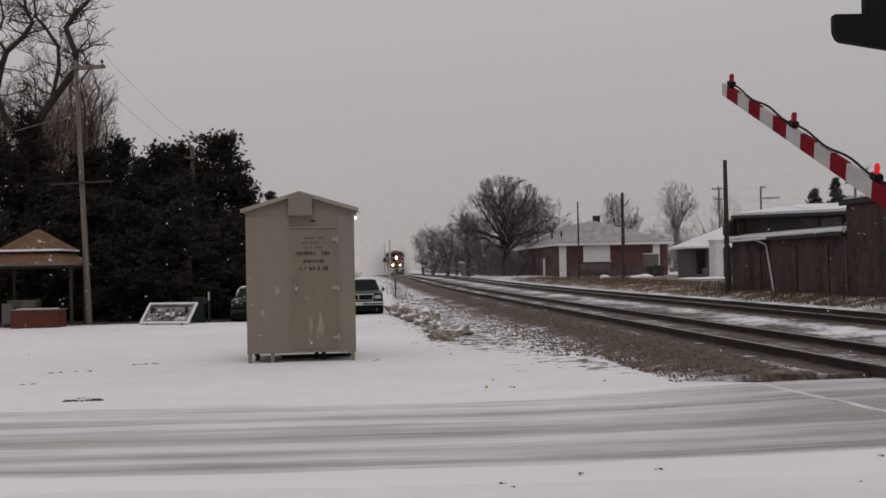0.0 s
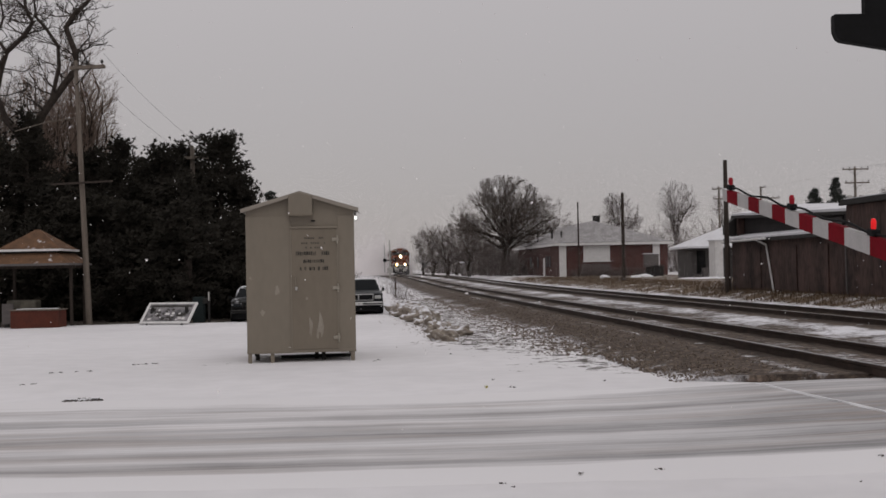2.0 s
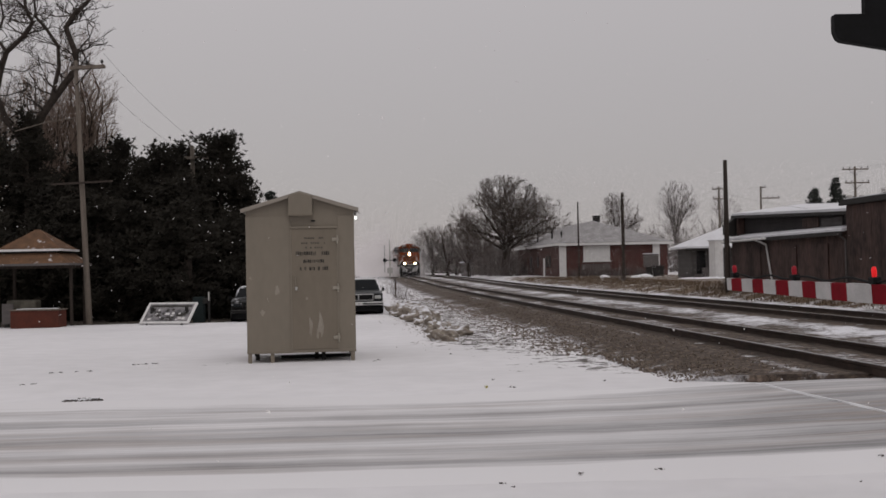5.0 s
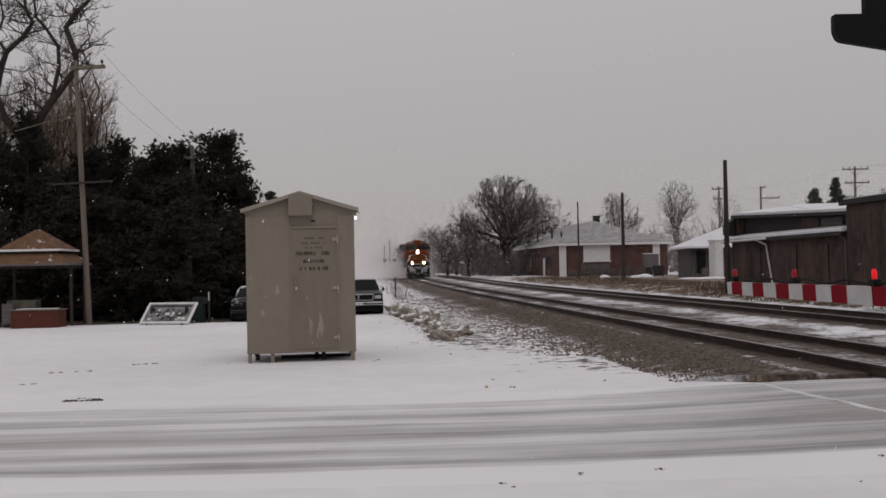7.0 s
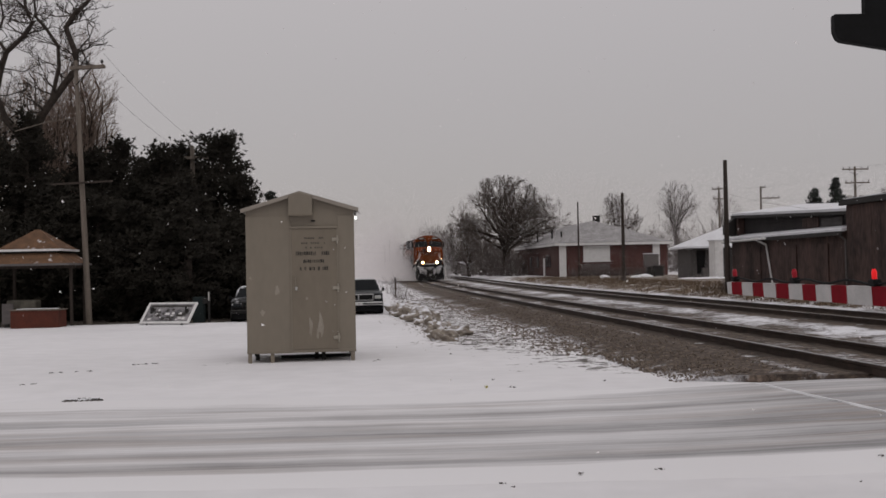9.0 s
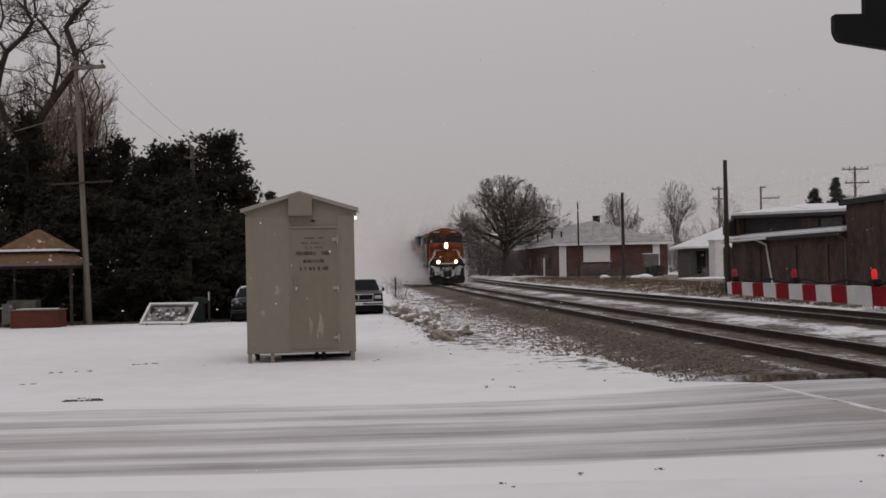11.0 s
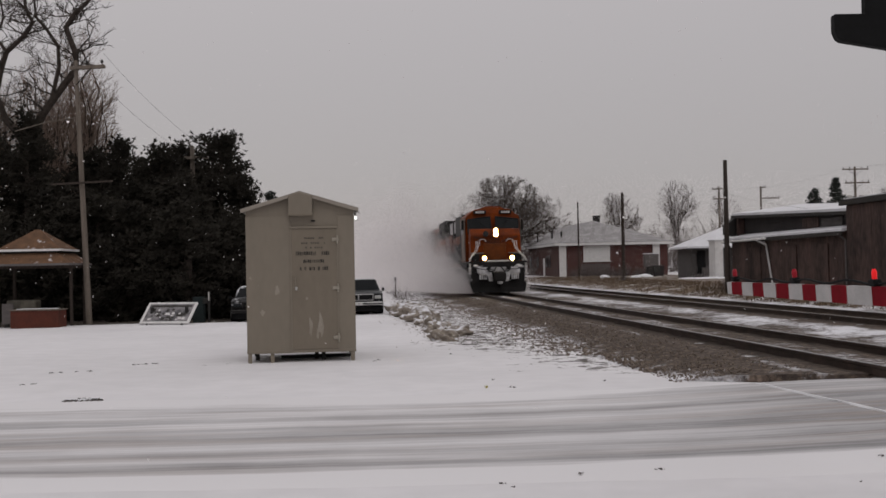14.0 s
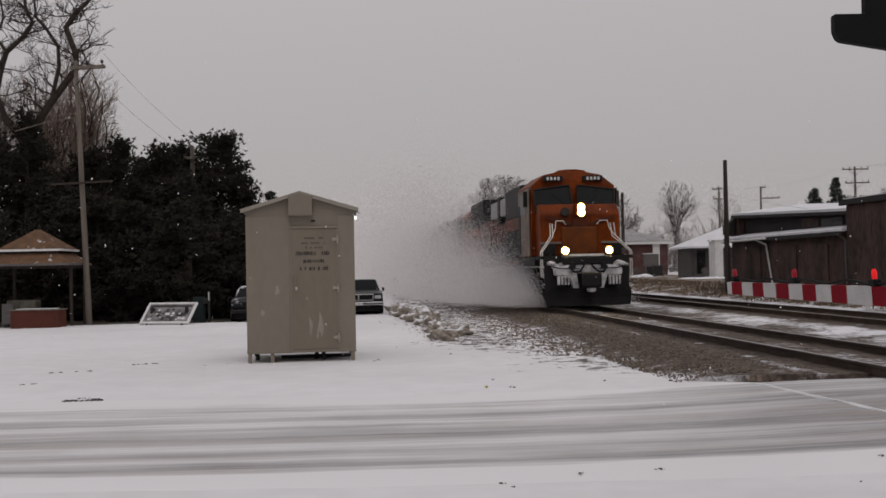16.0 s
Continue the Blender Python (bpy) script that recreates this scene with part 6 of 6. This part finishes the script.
    for sx in (-1, 1):
        for y0, y1 in ((9.5, 11.9), (12.5, 15.0)):
            part("hood_panel", bx(*sorted((sx * 0.985, sx * 1.2)), y0, y1, 3.3, 3.95, bevel=0.02), M_HOOD, lo, "pale grey hood side panel")
        part("hood_brace", bx(*sorted((sx * 0.98, sx * 1.24)), 11.9, 12.5, 3.0, 4.05), M_LOCOBLACK, lo)
        for k in range(7):
            part("hood_door", bx(*sorted((sx * 0.981, sx * 1.0)), 9.35 + k * 0.86, 10.12 + k * 0.86, 1.75, 3.1, bevel=0.006), M_ORANGE_DIRTY, lo)
        part("walkway_stripe", bx(*sorted((sx * 1.471, sx * 1.48)), 5.2, 20.8, 1.4, 1.5), M_YELLOW, lo)
    part("roof_rib", bx(-0.95, 0.95, 9.1, 15.6, 3.93, 4.06, bevel=0.03), M_LOCOBLACK, lo)
    part("exhaust_stack", bx(-0.35, 0.35, 11.2, 12.2, 4.0, 4.3, bevel=0.04), M_LOCOBLACK, lo)
    part("radiator_body", bx(-1.05, 1.05, 15.5, 20.6, 1.58, 3.5, bevel=0.05), M_ORANGE_DIRTY, lo, "grimy orange radiator cabin")
    part("radiator_wings", prism([(-1.05, 3.3), (-1.46, 3.6), (-1.46, 4.2), (1.46, 4.2), (1.46, 3.6), (1.05, 3.3)], "y", 15.5, 20.8, bevel=0.03), M_LOCOBLACK, lo, "flared black radiator wings")
    for k in range(8):
        part("radiator_slat", bx(-1.475, -1.46, 15.7 + k * 0.62, 16.2 + k * 0.62, 3.68, 4.12), M_DARK, lo)
    part("rear_platform", bx(-H + 0.02, H - 0.02, 20.6, 21.7, 1.5, 1.6), M_LOCOBLACK, lo)
    part("fuel_tank", prism([(-1.35, 0.35), (1.35, 0.35), (1.42, 0.6), (1.42, 1.25), (-1.42, 1.25), (-1.42, 0.6)], "y", 8.4, 13.8, bevel=0.06), M_LOCOBLACK, lo)
    part("rear_coupler", bx(-0.17, 0.17, 21.2, 22.2, 0.72, 1.02, bevel=0.04), M_RAIL, lo)
    for y in (4.5, 17.6):
        bog = part("truck_frame", bx(-1.25, 1.25, y - 2.4, y + 2.4, 0.45, 1.05, bevel=0.08), M_LOCOBLACK, lo)
        for k in (-1.85, 0, 1.85):
            for sx in (-1, 1):
                part("wheel", rod(bmesh.new(), (sx * 0.68, y + k, 0.53), (sx * 0.82, y + k, 0.53), 0.53, 0.53, 22), M_RAIL, bog)
            part("axle", rod(bmesh.new(), (-0.68, y + k, 0.53), (0.68, y + k, 0.53), 0.09, 0.09, 8), M_RAIL, bog)
    return lo


def build_hopper():
    c = thing("hopper_wagon", Matrix.Identity(4), "grey covered hopper wagon behind the locomotives", "freight wagon", "wagons of the train")
    part("tub", prism([(-1.2, 1.2), (1.2, 1.2), (1.48, 2.0), (1.5, 3.9), (1.1, 4.3), (-1.1, 4.3), (-1.5, 3.9), (-1.48, 2.0)], "y", 0.9, 16.6, bevel=0.05), M_HOPPER, c)
    for k in range(14):
        for sx in (-1, 1):
            part("rib", bx(*sorted((sx * 1.48, sx * 1.55)), 1.4 + k * 1.12, 1.5 + k * 1.12, 1.9, 3.9), M_HOPPER, c)
    part("hatch", bx(-0.3, 0.3, 1.4, 16.2, 4.28, 4.38, bevel=0.02), M_HOPPER, c)
    part("sill", bx(-1.4, 1.4, 0.3, 17.2, 1.05, 1.25), M_DARK, c)
    for y in (2.0, 15.4):
        b = part("truck_frame", bx(-1.15, 1.15, y - 1.2, y + 1.2, 0.4, 0.8, bevel=0.05), M_DARK, c)
        for k in (-0.9, 0.9):
            for sx in (-1, 1):
                part("wheel", rod(bmesh.new(), (sx * 0.68, y + k, 0.42), (sx * 0.8, y + k, 0.42), 0.42, 0.42, 18), M_RAIL, b)
    part("coupler", bx(-0.15, 0.15, -0.1, 1.0, 0.72, 1.0), M_RAIL, c)
    return c


def flake_mesh(name, pts, sizes, material, seed):
    """Many tiny loose flakes in one mesh."""
    g = np.random.default_rng(seed)
    n = len(pts)
    d = g.normal(size=(n, 3, 3))
    d -= d.mean(axis=1, keepdims=True)
    d /= np.linalg.norm(d, axis=2, keepdims=True)
    v = (pts[:, None, :] + d * sizes[:, None, None]).reshape(-1, 3)
    me = bpy.data.meshes.new(name)
    me.vertices.add(3 * n)
    me.vertices.foreach_set("co", v.astype(np.float32).ravel())
    me.loops.add(3 * n)
    me.loops.foreach_set("vertex_index", np.arange(3 * n, dtype=np.int32))
    me.polygons.add(n)
    me.polygons.foreach_set("loop_start", np.arange(0, 3 * n, 3, dtype=np.int32))
    me.update(calc_edges=True)
    me.materials.append(material)
    return new(name, me)


def build_powder():
    """Powder snow whirled up along the train: starts at the plough and swells backwards."""
    g = np.random.default_rng(4)
    n = 2000000
    y = 1.4 + 78 * g.random(n) ** 1.35
    grow = 1 - np.exp(-y / 17)
    left = g.random(n) < 0.82
    wide = 0.45 + 4.9 * grow
    off = np.abs(g.normal(0, 1, n)) * wide * np.where(left, 0.8, 0.28)
    x = np.where(left, -1.0, 1.0) * (1.15 + off)
    top = 0.5 + 5.2 * (1 - np.exp(-y / 21))
    z = np.abs(g.normal(0, 1, n)) * top * (0.48 + 0.22 * np.clip((y - 16) / 14, 0, 1)) * (1 - 0.25 * np.clip(off / (wide * 2), 0, 1))
    q = np.sin(x * 0.8 + 1.6 * np.sin(y * 0.33)) * np.sin(y * 0.5 + z * 0.9) + 0.7 * np.sin(y * 0.23 + x * 0.45 + z * 0.4)
    keep = g.random(n) < np.clip(0.5 + 0.22 * q, 0.1, 1.0) * np.clip((y - 0.8) / 4, 0.15, 1)
    pts = np.stack([x, y, z + 0.02], axis=1)[keep]
    sizes = g.uniform(0.0086, 0.016, len(pts)) * (1 + pts[:, 1] / 36)
    ob = flake_mesh("powder_snow", pts, sizes, M_POWDER, 5)
    return tagged(ob, "cloud of powder snow whirled up by the train", "powder snow", kind="stuff")


def build_snowfall():
    g = np.random.default_rng(9)
    n = 2600
    y = 2.5 + 30 * g.random(n) ** 0.8
    x = (g.random(n) - 0.5) * (y * 0.86 + 6)
    z = g.random(n) * 26
    near = flake_mesh("snowfall_near", np.stack([x, y, z], axis=1), g.uniform(0.006, 0.015, n) * (0.6 + y / 20), M_FLAKE, 10)
    tagged(near, "loose snowflakes drifting down", "snowfall", kind="stuff")
    # distant snowfall; banks of oversized flakes added to pale what lies behind, like haze
    n, far_n = 400000, 190000
    y = np.concatenate([62 + 50 * g.random(n), 128 + 150 * g.random(far_n)])
    x = (g.random(n + far_n) - 0.42) * y * 0.84
    x[n:] = g.uniform(-22, 20, far_n)
    back = slice(n + 100000, n + far_n)
    x[back], y[back] = g.uniform(14, 62, 90000), g.uniform(128, 149, 90000)
    z = 15 * g.random(n + far_n) ** 1.3 - 1.0
    sizes = np.concatenate([g.uniform(0.006, 0.0125, n), g.uniform(0.03, 0.05, far_n)])
    far = flake_mesh("snowfall_far", np.stack([x, y, z], axis=1), sizes, M_FLAKE, 11)
    tagged(far, "dense distant snowfall massed to stand in for haze", "snowfall", kind="stuff")
    return near, far


build_trees()
build_far_signals()
build_clods()
LEAD = build_locomotive()
SECOND = build_locomotive(False)
WAGONS = [build_hopper()]
for i in range(4):
    WAGONS.append(copy_thing(WAGONS[0], Matrix.Identity(4)))
POWDER = build_powder()
NEAR_SNOW, FAR_SNOW = build_snowfall()
build_ties(TRACKS[0], 7.46)
build_ties(TRACKS[1], 12.6)
build_stones()


def train_pose(s, length=18.0):
    a, b = line(s, 7.46), line(s + length, 7.46)
    d = b - a
    return Matrix.Translation(a) @ pose(0, 0, 0, 0, 0, math.degrees(math.atan2(-d.x, d.y)))


def motions():
    # the train comes on at a steady 10.8 m/s
    def head(t):
        return 34.15 + 10.8 * (16.0 - t)
    times = [0.5 * i for i in range(33)]
    walk(LEAD, [(t, train_pose(head(t))) for t in times])
    walk(SECOND, [(t, train_pose(head(t) + 22.3)) for t in times])
    for i, w in enumerate(WAGONS):
        walk(w, [(t, train_pose(head(t) + 44.6 + 17.6 * i, 14)) for t in times])
    walk(POWDER, [(t, train_pose(head(t), 40)) for t in times])
    # the gate arm comes down and rests
    fall = ((0.0, 20.35), (0.5, 17.15), (1.0, 14.4), (1.5, 11.8), (2.0, 9.6), (2.5, 7.45), (3.0, 5.65), (3.5, 3.85), (4.0, 2.3), (4.2, 1.8), (4.6, 1.0), (5.0, 0.4), (5.4, 0.0), (5.8, 0.0), (16.0, 0.0))
    walk(ARM, [(t, Matrix.Translation(PIVOT) @ pose(0, 0, 0, 0, -3.1, 2.05) @ pose(0, 0, 0, a, 0, 0)) for t, a in fall])
    # falling snow
    walk(NEAR_SNOW, [(0.0, pose(0, 0, 0)), (16.0, pose(-4, 0, -19))])
    walk(FAR_SNOW, [(0.0, pose(0, 0, 0)), (16.0, pose(-3, 0, -2))])


motions()
